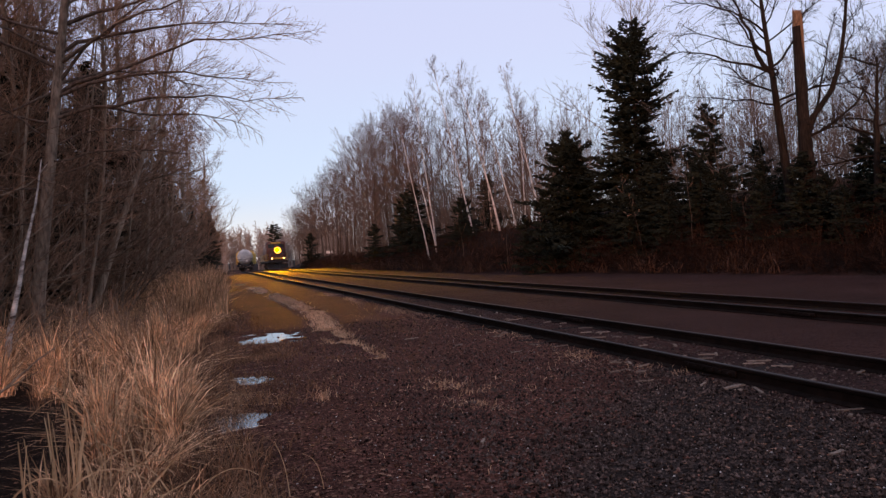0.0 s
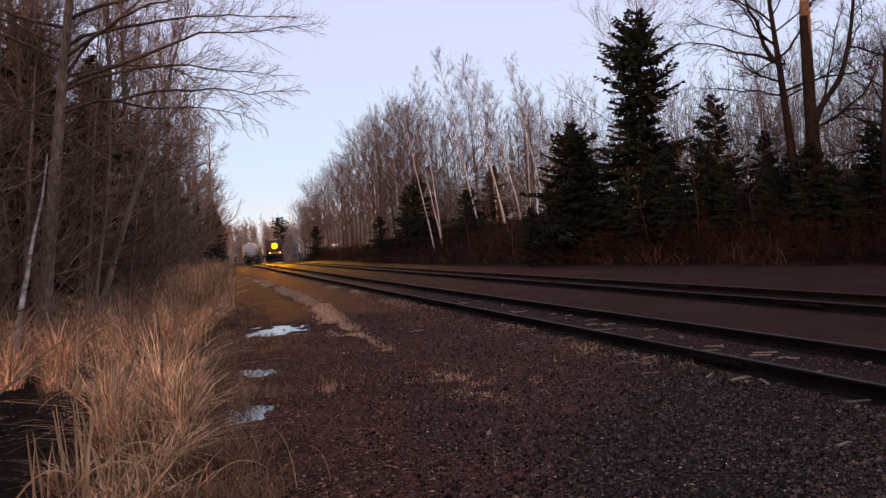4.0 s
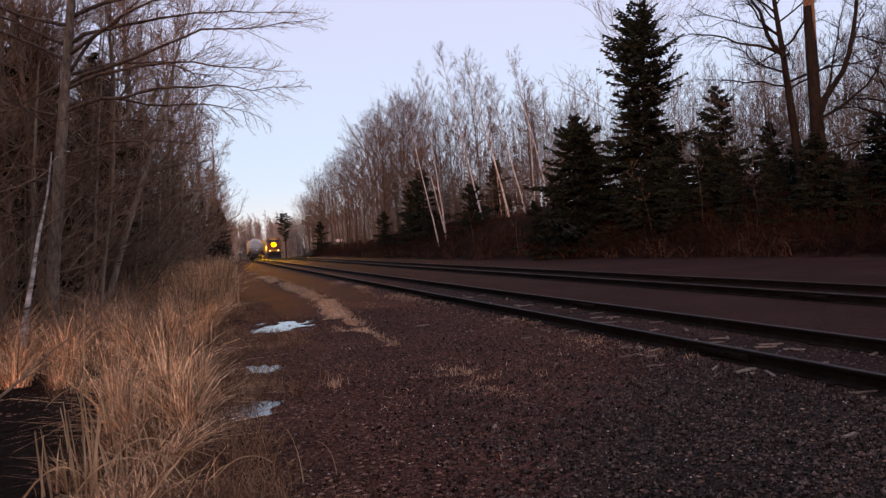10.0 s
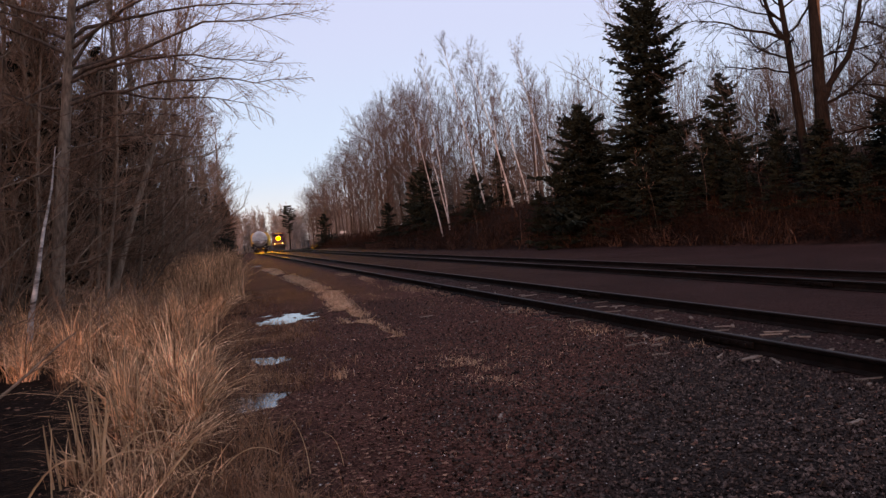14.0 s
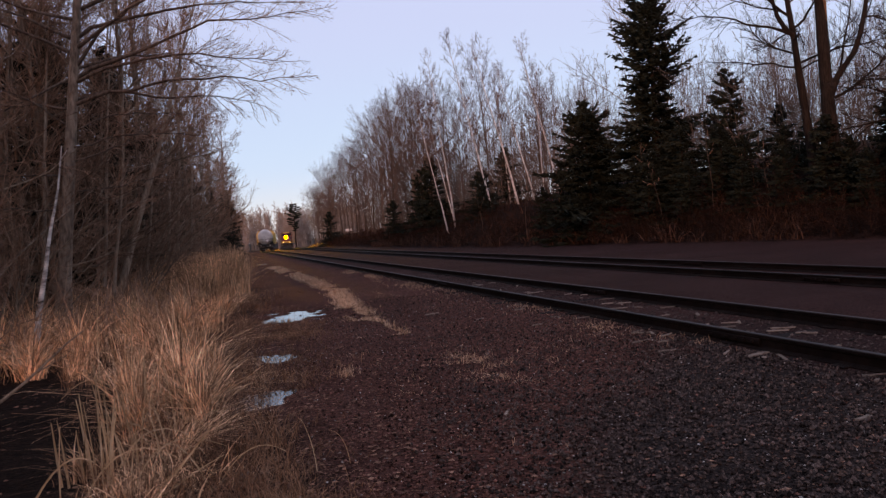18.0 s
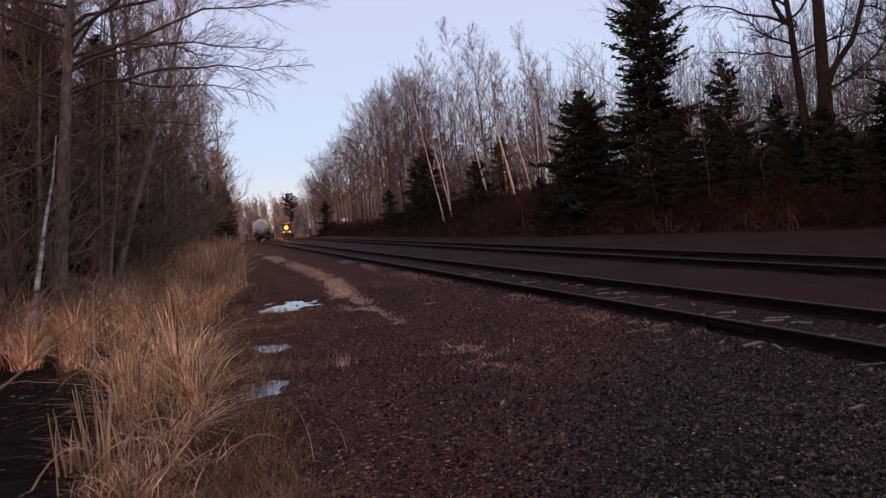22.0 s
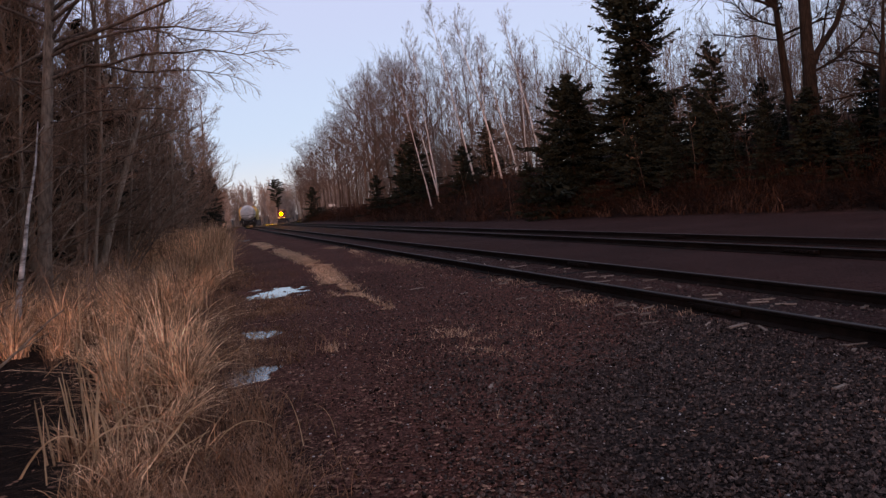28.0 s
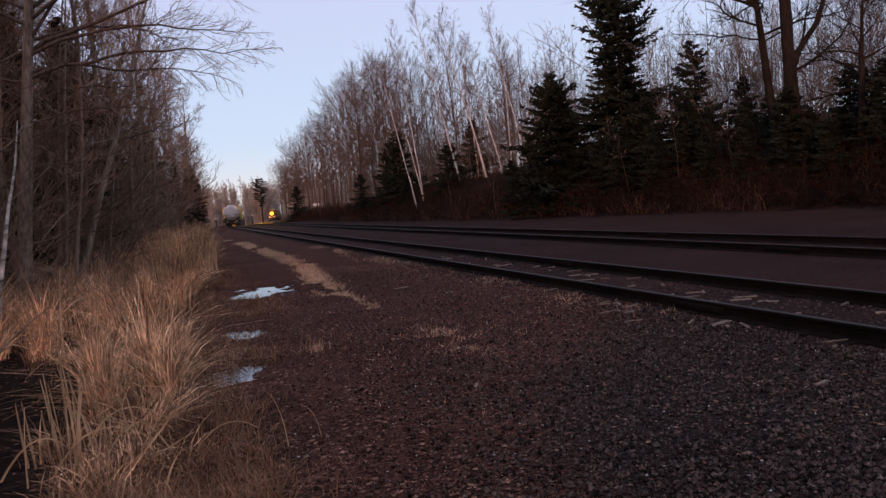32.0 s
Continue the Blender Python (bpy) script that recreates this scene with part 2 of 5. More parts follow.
# ---- mesh helpers ----
class Shape:
    """Gathers vertices, quads and triangles for one mesh."""

    def __init__(self):
        self.v, self.q, self.t, self.count = [], [], [], 0

    def add(self, v, q=(), t=()):
        if len(q):
            self.q.append(np.asarray(q, np.int64) + self.count)
        if len(t):
            self.t.append(np.asarray(t, np.int64) + self.count)
        self.v.append(np.asarray(v, float))
        self.count += len(v)
        return self

    def arrays(self):
        v = np.concatenate(self.v)
        q = np.concatenate(self.q) if self.q else np.zeros((0, 4), int)
        t = np.concatenate(self.t) if self.t else np.zeros((0, 3), int)
        return v, q, t

    def mesh(self, name, material, smooth=False):
        v, q, t = self.arrays()
        me = bpy.data.meshes.new(name)
        me.vertices.add(len(v))
        me.vertices.foreach_set("co", v.ravel())
        me.loops.add(4 * len(q) + 3 * len(t))
        me.loops.foreach_set("vertex_index", np.concatenate([q.ravel(), t.ravel()]).astype(np.int32))
        me.polygons.add(len(q) + len(t))
        starts = np.concatenate([4 * np.arange(len(q)), 4 * len(q) + 3 * np.arange(len(t))]).astype(np.int32)
        me.polygons.foreach_set("loop_start", starts)
        me.polygons.foreach_set("use_smooth", np.full(len(starts), smooth))
        me.update(calc_edges=True)
        me.validate()
        me.materials.append(material)
        return me

    def merge(self, arrays, m=None, scale=1.0):
        v, q, t = arrays
        v = v * scale
        if m is not None:
            v = v @ np.array(m.to_3x3()).T + np.array(m.translation)
        return self.add(v, q, t)

    def box(self, c, s, b=0.01, rz=0.0, rx=0.0):
        """A box with chamfered edges, centre c, size s."""
        h = np.array(s, float) / 2
        b = min(b, 0.45 * min(h) * 2)
        vs, idx = [], {}
        for sx in (-1, 1):
            for sy in (-1, 1):
                for sz in (-1, 1):
                    for a in range(3):
                        w = h - b
                        w[a] = h[a]
                        idx[(sx, sy, sz, a)] = len(vs)
                        vs.append(w * (sx, sy, sz))
        vs = np.array(vs)
        q, t = [], []
        sg = (-1, 1)
        for a in range(3):
            o = [k for k in range(3) if k != a]
            for s0 in sg:
                ring = []
                for s1, s2 in ((-1, -1), (1, -1), (1, 1), (-1, 1)):
                    k = [0, 0, 0]
                    k[a], k[o[0]], k[o[1]] = s0, s1, s2
                    ring.append(idx[(*k, a)])
                q.append(ring)
            for s1 in sg:
                for s2 in sg:
                    k0, k1 = [0, 0, 0], [0, 0, 0]
                    k0[a], k1[a] = -1, 1
                    k0[o[0]] = k1[o[0]] = s1
                    k0[o[1]] = k1[o[1]] = s2
                    q.append([idx[(*k0, o[0])], idx[(*k1, o[0])], idx[(*k1, o[1])], idx[(*k0, o[1])]])
        for sx in sg:
            for sy in sg:
                for sz in sg:
                    t.append([idx[(sx, sy, sz, a)] for a in range(3)])

        def out(f):
            p = vs[list(f)]
            nrm = np.cross(p[1] - p[0], p[2] - p[0])
            return f if nrm @ p.mean(0) > 0 else f[::-1]

        q, t = [out(f) for f in q], [out(f) for f in t]
        if rx or rz:
            vs = vs @ np.array(Euler((rx, 0, rz)).to_matrix()).T
        return self.add(vs + np.array(c, float), q, t)

    def tube(self, path, radii, sides=6, caps=False):
        p = np.asarray(path, float)
        n = len(p)
        r = np.broadcast_to(np.asarray(radii, float), (n,))
        d = p[-1] - p[0]
        d = d / (np.linalg.norm(d) + 1e-9)
        ref = np.array((0, 0, 1.0)) if abs(d[2]) < 0.9 else np.array((1.0, 0, 0))
        u = np.cross(d, ref)
        u /= np.linalg.norm(u)
        w = np.cross(d, u)
        a = np.arange(sides) * (2 * math.pi / sides)
        ring = np.cos(a)[:, None] * u - np.sin(a)[:, None] * w
        v = (p[:, None, :] + r[:, None, None] * ring[None]).reshape(-1, 3)
        i = np.arange(n - 1)[:, None] * sides
        j = np.arange(sides)[None]
        k = (j + 1) % sides
        q = np.stack([i + j, i + k, i + k + sides, i + j + sides], -1).reshape(-1, 4)
        t = []
        if caps:
            v = np.concatenate([v, p[:1], p[-1:]])
            e = n * sides
            t = [(e, b, (b + 1) % sides) for b in range(sides)][::1]
            t = [(e, (b + 1) % sides, b) for b in range(sides)] + [(e + 1, e - sides + b, e - sides + (b + 1) % sides) for b in range(sides)]
        return self.add(v, q, t)


def part(name, shape, material, parent, label="", smooth=False, at=None):
    """Links a shape as one mesh object under a thing or a part."""
    me = shape if isinstance(shape, bpy.types.Mesh) else shape.mesh(name, material, smooth)
    ob = new(name, me)
    if parent is not None:
        ob.parent = parent
    if at is not None:
        ob.matrix_basis = at
    return tagged(ob, label)


def thing(name, m, label, category, group="", kind=""):
    ob = new(name)
    ob.empty_display_size = 0.3
    ob.matrix_basis = m
    return tagged(ob, label, category, group, kind)


def vnoise(x, y, seed=0):
    """Smooth value noise, 0 to 1."""
    x, y = np.asarray(x, float), np.asarray(y, float)
    xi, yi = np.floor(x).astype(np.int64), np.floor(y).astype(np.int64)
    fx, fy = x - xi, y - yi
    fx, fy = fx * fx * (3 - 2 * fx), fy * fy * (3 - 2 * fy)

    def h(a, b):
        k = (a * 374761393 + b * 668265263 + seed * 974634777) & 0xFFFFFFFF
        k = ((k ^ (k >> 13)) * 1274126177) & 0xFFFFFFFF
        return ((k ^ (k >> 16)) & 0xFFFF) / 65535.0

    return (h(xi, yi) * (1 - fx) + h(xi + 1, yi) * fx) * (1 - fy) + (h(xi, yi + 1) * (1 - fx) + h(xi + 1, yi + 1) * fx) * fy


def smooth(a, b, x):
    k = np.clip((np.asarray(x, float) - a) / (b - a), 0, 1)
    return k * k * (3 - 2 * k)


# ---- the lie of the land ----
NEAR_X, FAR_X, RAIL_Z = 6.33, 11.25, 0.2


def bend(y, start=120.0, radius=643.0):
    """How far the line has swung to the right at y, straight again past 300 m."""
    y = np.asarray(y, float)
    a = np.clip(y - start, 0, 190)
    return a * a / (2 * radius) + np.clip(y - start - 190, 0, None) * (190 / radius)


def drop(y):
    """The line falls away past 100 m."""
    y = np.asarray(y, float)
    k = np.clip(y - 95, 0, 330)
    return -0.0105 * np.where(k < 20, k * k / 40, k - 10)


def near_line(y):
    return NEAR_X + np.clip(np.asarray(y, float) - 105, 0, None) ** 2 / 960


def far_line(y):
    return FAR_X + bend(y)


def toe(y):
    """Foot of the wooded bank beyond the tracks."""
    y = np.asarray(y, float)
    return np.interp(y, [-40, 0, 20, 36, 48, 70, 120], [22, 22, 21.5, 19.5, 16.5, 15.8, 16.0]) + bend(y)


PUDDLES = [(1.3, 16.4, 0.62, 0.95, "wide puddle mirroring the pale sky"), (0.48, 10.85, 0.36, 0.4, "thin puddle among dead grass"), (0.26, 8.1, 0.28, 0.42, "small puddle at the edge of the dry grass"), (2.5, 55.5, 0.4, 1.6, "far puddle on the gravel track"), (0.1, 5.55, 0.16, 0.2, "dull puddle under bent grass stems")]


def ground_z(x, y):
    x, y = np.asarray(x, float), np.asarray(y, float)
    xb = x - bend(y)
    z = 0.05 * (vnoise(x * 0.35, y * 0.35, 3) - 0.5) + 0.02 * (vnoise(x * 2.1, y * 2.1, 4) - 0.5)
    z = z * smooth(0, 1.2, np.abs(xb - NEAR_X) - 0.9)
    # track beds, and the smooth shoulder between and beyond them
    bed = smooth(4.4, 5.2, xb) * (1 - smooth(14.0, 17.0, xb))
    z = z * (1 - 0.85 * bed) + bed * 0.035
    mid = smooth(7.4, 8.1, xb) * (1 - smooth(9.4, 10.1, xb))
    z = z + 0.075 * mid + 0.03 * smooth(12.4, 13.2, xb) * (1 - smooth(15, 18, xb))
    # soggy left verge, rising under the trees
    left = smooth(-0.2, -1.6, xb)
    z = z + left * (-0.1 + 0.25 * (vnoise(x * 0.6, y * 0.6, 9) - 0.5)) + 0.35 * smooth(-3.0, -7.0, xb) + 0.07 * np.clip(-8 - xb, 0, 40) * smooth(160, 110, y)
    # the bank
    k = x - toe(y)
    z = z + 3.1 * (1 - 0.4 * smooth(68, 96, y)) * smooth(-0.6, 7.5, k) + 0.09 * np.clip(k - 8, 0, 50) + smooth(1, 6, k) * 0.7 * (vnoise(x * 0.25, y * 0.25, 5) - 0.5)
    for px, py, ax, ay, _ in PUDDLES:
        e = ((x - px) / ax) ** 2 + ((y - py) / ay) ** 2 + 2.2 * (vnoise(x * 3.4, y * 3.0, 6) - 0.5) + 1.3 * (vnoise(x * 10, y * 9, 7) - 0.5)
        z = z * (1 - np.exp(-((x - px) / (2 * ax)) ** 2 - ((y - py) / (2 * ay)) ** 2)) - 0.055 * (1 - smooth(0.5, 1.6, e))
    return z + drop(y)


# ---- ground ----
def axis(*spans):
    """Grid lines: (from, to, step) spans joined."""
    out = [np.arange(a, b, s) for a, b, s in spans]
    return np.concatenate(out + [np.array([spans[-1][1]])])


def build_ground():
    xs = axis((-2500, -300, 440), (-300, -60, 40), (-60, -12, 4), (-12, -4, 0.5), (-4, 6, 0.09), (6, 24, 0.3), (24, 60, 1.5), (60, 300, 30), (300, 2500, 440))
    ys = axis((-2500, -300, 440), (-300, -40, 26), (-40, 2, 2), (2, 20, 0.09), (20, 60, 0.4), (60, 330, 3), (330, 600, 30), (600, 3000, 400))
    gx, gy = np.meshgrid(xs, ys)
    x, y = gx.ravel(), gy.ravel()
    z = ground_z(x, y)
    s = Shape()
    nx = len(xs)
    i = (np.arange(len(ys) - 1)[:, None] * nx + np.arange(nx - 1)[None]).ravel()
    s.add(np.stack([x, y, z], 1), np.stack([i, i + 1, i + nx + 1, i + nx], 1))
    me = s.mesh("ground", GROUND, True)
    xb = x - bend(y)
    n1, n2 = vnoise(x * 0.5, y * 0.5, 11), vnoise(x * 2.2, y * 2.2, 12)
    grey = smooth(0.25, 0.6, smooth(1.0, 4.0, xb + 0.6 * n1) * (1 - smooth(2.2, 6.6, y - 0.75 * xb + 2 * n2)) * (0.6 + 0.8 * n2))
    ballast = np.maximum(0.8 * smooth(5.1, 5.7, xb + 0.3 * n2), smooth(6.9, 7.8, xb)) * (1 - smooth(19.0, 22.0, xb - 1.5 * n2))
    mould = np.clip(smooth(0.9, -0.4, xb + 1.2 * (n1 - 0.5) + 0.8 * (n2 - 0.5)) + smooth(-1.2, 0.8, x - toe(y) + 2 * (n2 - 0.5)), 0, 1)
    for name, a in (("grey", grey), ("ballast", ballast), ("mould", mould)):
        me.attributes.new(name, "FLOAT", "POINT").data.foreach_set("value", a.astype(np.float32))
    tagged(new("ground", me), "red-brown stony ground with grey gravel and shade-darkened leaf mould", "ground", kind="structure")


build_ground()


def build_puddles():
    for px, py, ax, ay, label in PUDDLES:
        s = Shape()
        a = np.linspace(0, 2 * math.pi, 29)[:-1]
        r = 1.75 + 0.1 * np.sin(3 * a + px)
        v = np.stack([px + ax * r * np.cos(a), py + ay * r * np.sin(a), np.full(28, drop(py) - 0.02)], 1)
        v = np.concatenate([v, [[px, py, float(drop(py)) - 0.02]]])
        s.add(v, t=[(28, k, (k + 1) % 28) for k in range(28)])
        tagged(part("puddle", s, WATER, None), label, "puddle", "puddles on the track verge")


build_puddles()


# ---- railway ----
def sweep(shape, xs, ys, zs, profile):
    """A closed profile (across, up) drawn along a line."""
    n, k = len(ys), len(profile)
    tx, ty = np.gradient(xs), np.gradient(ys)
    ln = np.hypot(tx, ty)
    ax, ay = ty / ln, -tx / ln
    pr = np.array(profile)
    v = np.stack([xs[:, None] + ax[:, None] * pr[None, :, 0], ys[:, None] + ay[:, None] * pr[None, :, 0], zs[:, None] + pr[None, :, 1]], -1).reshape(-1, 3)
    i, j = np.arange(n - 1)[:, None] * k, np.arange(k)[None]
    jn = (j + 1) % k
    return shape.add(v, np.stack([i + j, i + jn, i + jn + k, i + j + k], -1).reshape(-1, 4))


RAIL_BODY = [(-0.07, -0.17), (0.07, -0.17), (0.07, -0.155), (0.012, -0.13), (0.01, -0.05), (0.034, -0.035), (0.034, -0.012), (-0.034, -0.012), (-0.034, -0.035), (-0.01, -0.05), (-0.012, -0.13), (-0.07, -0.155)]
RAIL_HEAD = [(-0.034, -0.012), (0.034, -0.012), (0.033, -0.004), (0.026, 0), (-0.026, 0), (-0.033, -0.004)]


def rail_z(y):
    return RAIL_Z + drop(y)


def build_track(name, line, y1, label, joints):
    track = thing(name, pose(0, 0, 0), label, "railway track", kind="structure")
    ys = np.concatenate([np.arange(-45, 95, 2.0), np.arange(95, y1, 3.0), [y1]])
    for side in (-0.75, 0.75):
        x = line(ys) + side
        rail = part("rail", sweep(Shape(), x, ys, rail_z(ys), RAIL_BODY), RUST, track, "rusty steel rail")
        part("rail_head", sweep(Shape(), x, ys, rail_z(ys), RAIL_HEAD), RAILTOP, rail, "worn running surface")
    for side, y in joints:
        s = Shape().box((0, 0, 0), (0.03, 0.92, 0.075), 0.008)
        for b in (-0.36, -0.22, -0.08, 0.08, 0.22, 0.36):
            s.box((-0.025, b, 0), (0.03, 0.035, 0.035), 0.006)
        part("joint_bar", s, RUST, track, at=pose(float(line(y)) + side - 0.035, y, RAIL_Z - 0.085))
    return track


near_track = build_track("railway_track_near", near_line, 176.0, "rusty near railway track half buried in gravel", [(0.75, 13.3), (-0.75, 7.2), (0.75, 25.0), (-0.75, 19.0)])
far_track = build_track("railway_track_far", far_line, 420.0, "rusty far railway track on smooth ballast", [(-0.75, 11.0), (0.75, 17.0)])


def build_ties():
    rng = random.Random(4)
    tie = Shape().box((0, 0, 0), (2.5, 0.22, 0.18), 0.02).mesh("tie", TIE)
    plate = Shape().box((0, 0, 0), (0.3, 0.2, 0.02), 0.004).mesh("tie_plate", RUST)
    for track, line, y0, y1, top in ((near_track, near_line, -1.0, 62.0, 0.028), (far_track, far_line, 2.0, 60.0, 0.025)):
        y = y0
        while y < y1:
            at = pose(float(line(y)) + rng.uniform(-0.06, 0.06), y, top - 0.09 + rng.uniform(-0.015, 0.012), rng.uniform(-1, 1), rng.uniform(-0.5, 0.5), rng.uniform(-2, 2))
            t = part("tie", tie, TIE, track, at=at)
            if track is near_track and y < 26:
                for side in (-0.75, 0.75):
                    part("tie_plate", plate, RUST, t, at=pose(side, 0, 0.1))
            y += 0.55


build_ties()


# ---- trees ----
class Wood:
    """Grows branches with a seeded generator into trunk and crown shapes."""

    def __init__(self, seed):
        self.g = np.random.default_rng(seed)
        self.trunk, self.limbs, self.crown, self.fine = Shape(), Shape(), Shape(), []

    def done(self):
        """Builds the gathered straight twigs in one go."""
        if self.fine:
            f = np.array(self.fine)
            b, d, r0, r1 = f[:, :3], f[:, 3:6], f[:, 6], f[:, 7]
            u = np.cross(d, self.g.normal(0, 1, d.shape))
            u /= np.linalg.norm(u, axis=1)[:, None] + 1e-9
            w = np.cross(d, u)
            w /= np.linalg.norm(w, axis=1)[:, None] + 1e-9
            ring = [u * math.cos(a) + w * math.sin(a) for a in (0, 2.094, 4.189)]
            v = np.stack([b + k * r0[:, None] for k in ring] + [b + d + k * r1[:, None] for k in ring], 1).reshape(-1, 3)
            q = np.array([(0, 1, 4, 3), (1, 2, 5, 4), (2, 0, 3, 5)])
            self.crown.add(v, (q[None] + (np.arange(len(f)) * 6)[:, None, None]).reshape(-1, 4))
            self.fine = []
        return self

    def way(self, d, spread):
        w = d + self.g.normal(0, spread, 3)
        return w / np.linalg.norm(w)

    def off(self, d, a0, a1):
        """A direction that leaves d at an angle between a0 and a1."""
        k = np.cross(d, self.g.normal(0, 1, 3))
        k /= np.linalg.norm(k) + 1e-9
        a = self.g.uniform(a0, a1)
        return d * math.cos(a) + k * math.sin(a)

    def limb(self, shape, start, d, length, r0, r1, n, wob, up, sides):
        p, pts = np.array(start, float), [np.array(start, float)]
        d = np.array(d, float)
        for _ in range(n):
            d = self.way(d + np.array((0, 0, up / n)), wob)
            p = p + d * length / n
            pts.append(p)
        pts = np.array(pts)
        shape.tube(pts, np.linspace(r0, r1, n + 1), sides)
        return pts, d

    def spray(self, pts, length, r, subs, twigs, wob=0.12, up=0.15, tip=0.004, seg=2, stiff=False, tufts=0):
        """Side branches, twigs and, if asked, finer tufts that fork off along a limb."""
        n = len(pts)
        lift = np.array((0, 0, up))
        for j in range(subs + 1):
            k = (0.15 + 0.85 * (j + self.g.uniform(0, 1)) / (subs + 1)) * (n - 1)
            i = min(int(k), n - 2)
            base = pts[i] + (pts[i + 1] - pts[i]) * (k - i)
            d = pts[i + 1] - pts[i]
            d = d / (np.linalg.norm(d) + 1e-9)
            d = d if j == subs else self.off(d, 0.45, 1.0)
            ln = length * self.g.uniform(0.5, 1.1) * (1.2 - 0.55 * k / n)
            d = self.way(d + lift, 0.04)
            if stiff:
                self.fine.append((*base, *(d * ln), max(tip, r), max(tip, r * 0.35)))
                sp = base + d * ln * np.linspace(0, 1, 4)[:, None]
            else:
                sp, _ = self.limb(self.crown, base, d, ln, r, max(tip, r * 0.35), 3, wob, up, 4 if r > 0.012 else 3)
            for q in range(twigs):
                k2 = (0.12 + 0.88 * (q + self.g.uniform(0, 1)) / twigs) * 3
                i2 = min(int(k2), 2)
                b2 = sp[i2] + (sp[i2 + 1] - sp[i2]) * (k2 - i2)
                d2 = sp[i2 + 1] - sp[i2]
                d2 = self.way(self.off(d2 / (np.linalg.norm(d2) + 1e-9), 0.4, 0.85) + lift * 0.6, 0.03)
                ln2 = ln * self.g.uniform(0.3, 0.7) * (1.2 - 0.2 * k2)
                if seg == 1:
                    self.fine.append((*b2, *(d2 * ln2), max(tip, r * 0.35), tip * 0.6))
                else:
                    self.limb(self.crown, b2, d2, ln2, max(tip, r * 0.4), tip * 0.6, seg, wob, up, 3)
                for _ in range(tufts):
                    d3 = self.off(d2, 0.4, 0.8)
                    self.fine.append((*(b2 + d2 * ln2 * self.g.uniform(0.2, 0.9)), *(d3 * ln2 * self.g.uniform(0.3, 0.6)), tip * 0.8, tip * 0.5))

    def tree(self, h, r, first=0.3, limbs=18, reach=3.0, rise=0.6, subs=5, twigs=4, lean=(0, 0), wob=0.05, tip=0.006, sides=8, up=0.35, seg=2, lsides=5, tufts=0, foot=1.35, dome=False):
        n = 10
        pts = [np.array((0, 0, -0.4))]
        off = np.zeros(2)
        for i in range(1, n + 1):
            off = off + np.array(lean) * h / n + self.g.normal(0, wob, 2) * h / n
            pts.append(np.array((off[0], off[1], h * i / n)))
        pts = np.array(pts)
        rad = r * (1 - 0.86 * np.linspace(0, 1, n + 1) ** 0.9)
        rad[0] *= foot
        self.trunk.tube(pts, rad, sides)
        for i in range(limbs):
            f = first + (0.98 - first) * (i + self.g.uniform(0, 1)) / limbs
            k = f * n
            j = min(int(k), n - 1)
            base = pts[j] + (pts[j + 1] - pts[j]) * (k - j)
            az = i * 2.4 + self.g.uniform(-0.5, 0.5)
            e = rise + (1.25 - rise) * ((f - first) / (1 - first)) ** 1.5 + self.g.uniform(-0.15, 0.15)
            d = np.array((math.cos(az) * math.cos(e), math.sin(az) * math.cos(e), math.sin(e)))
            ln = reach * (1 - 0.42 * ((f - first) / (1 - first))) * self.g.uniform(0.65, 1.15)
            if dome:  # a spreading crown: the middle limbs fork off steeply and reach furthest
                u = (f - first) / (1 - first)
                e = rise + 0.3 * u + self.g.uniform(-0.18, 0.18)
                ln = reach * (0.55 + 0.55 * math.sin(math.pi * min(1, 0.15 + 0.8 * u))) * self.g.uniform(0.75, 1.1)
            rl = max(0.012, np.interp(k, np.arange(n + 1), rad) * (0.6 if dome else 0.42))
            lp, _ = self.limb(self.limbs if lsides > 3 else self.crown, base, d, ln, rl, max(tip, rl * 0.25), 5 if lsides > 3 else 3, 0.12, up, lsides)
            self.spray(lp, ln * 0.5, max(0.008, rl * 0.4), subs, twigs, tip=tip, seg=seg, stiff=lsides == 3, tufts=tufts)
        return self


def stand(x, y, turn=0.0, sink=0.0):
    return pose(x, y, float(ground_z(x, y)) - sink, 0, 0, turn)


def make_tree(name, w, m, label, category="tree", group="", bark=BARK, twig=TWIG, trunk_label="", limb_bark=None):
    w.done()
    t = thing(name, m, label, category, group)
    part("trunk", w.trunk, bark, t, trunk_label, smooth=True)
    if w.limbs.count:
        part("branchwork", w.limbs, limb_bark or bark, t, smooth=True)
    if w.crown.count:
        part("crown", w.crown, twig, t)
    return t


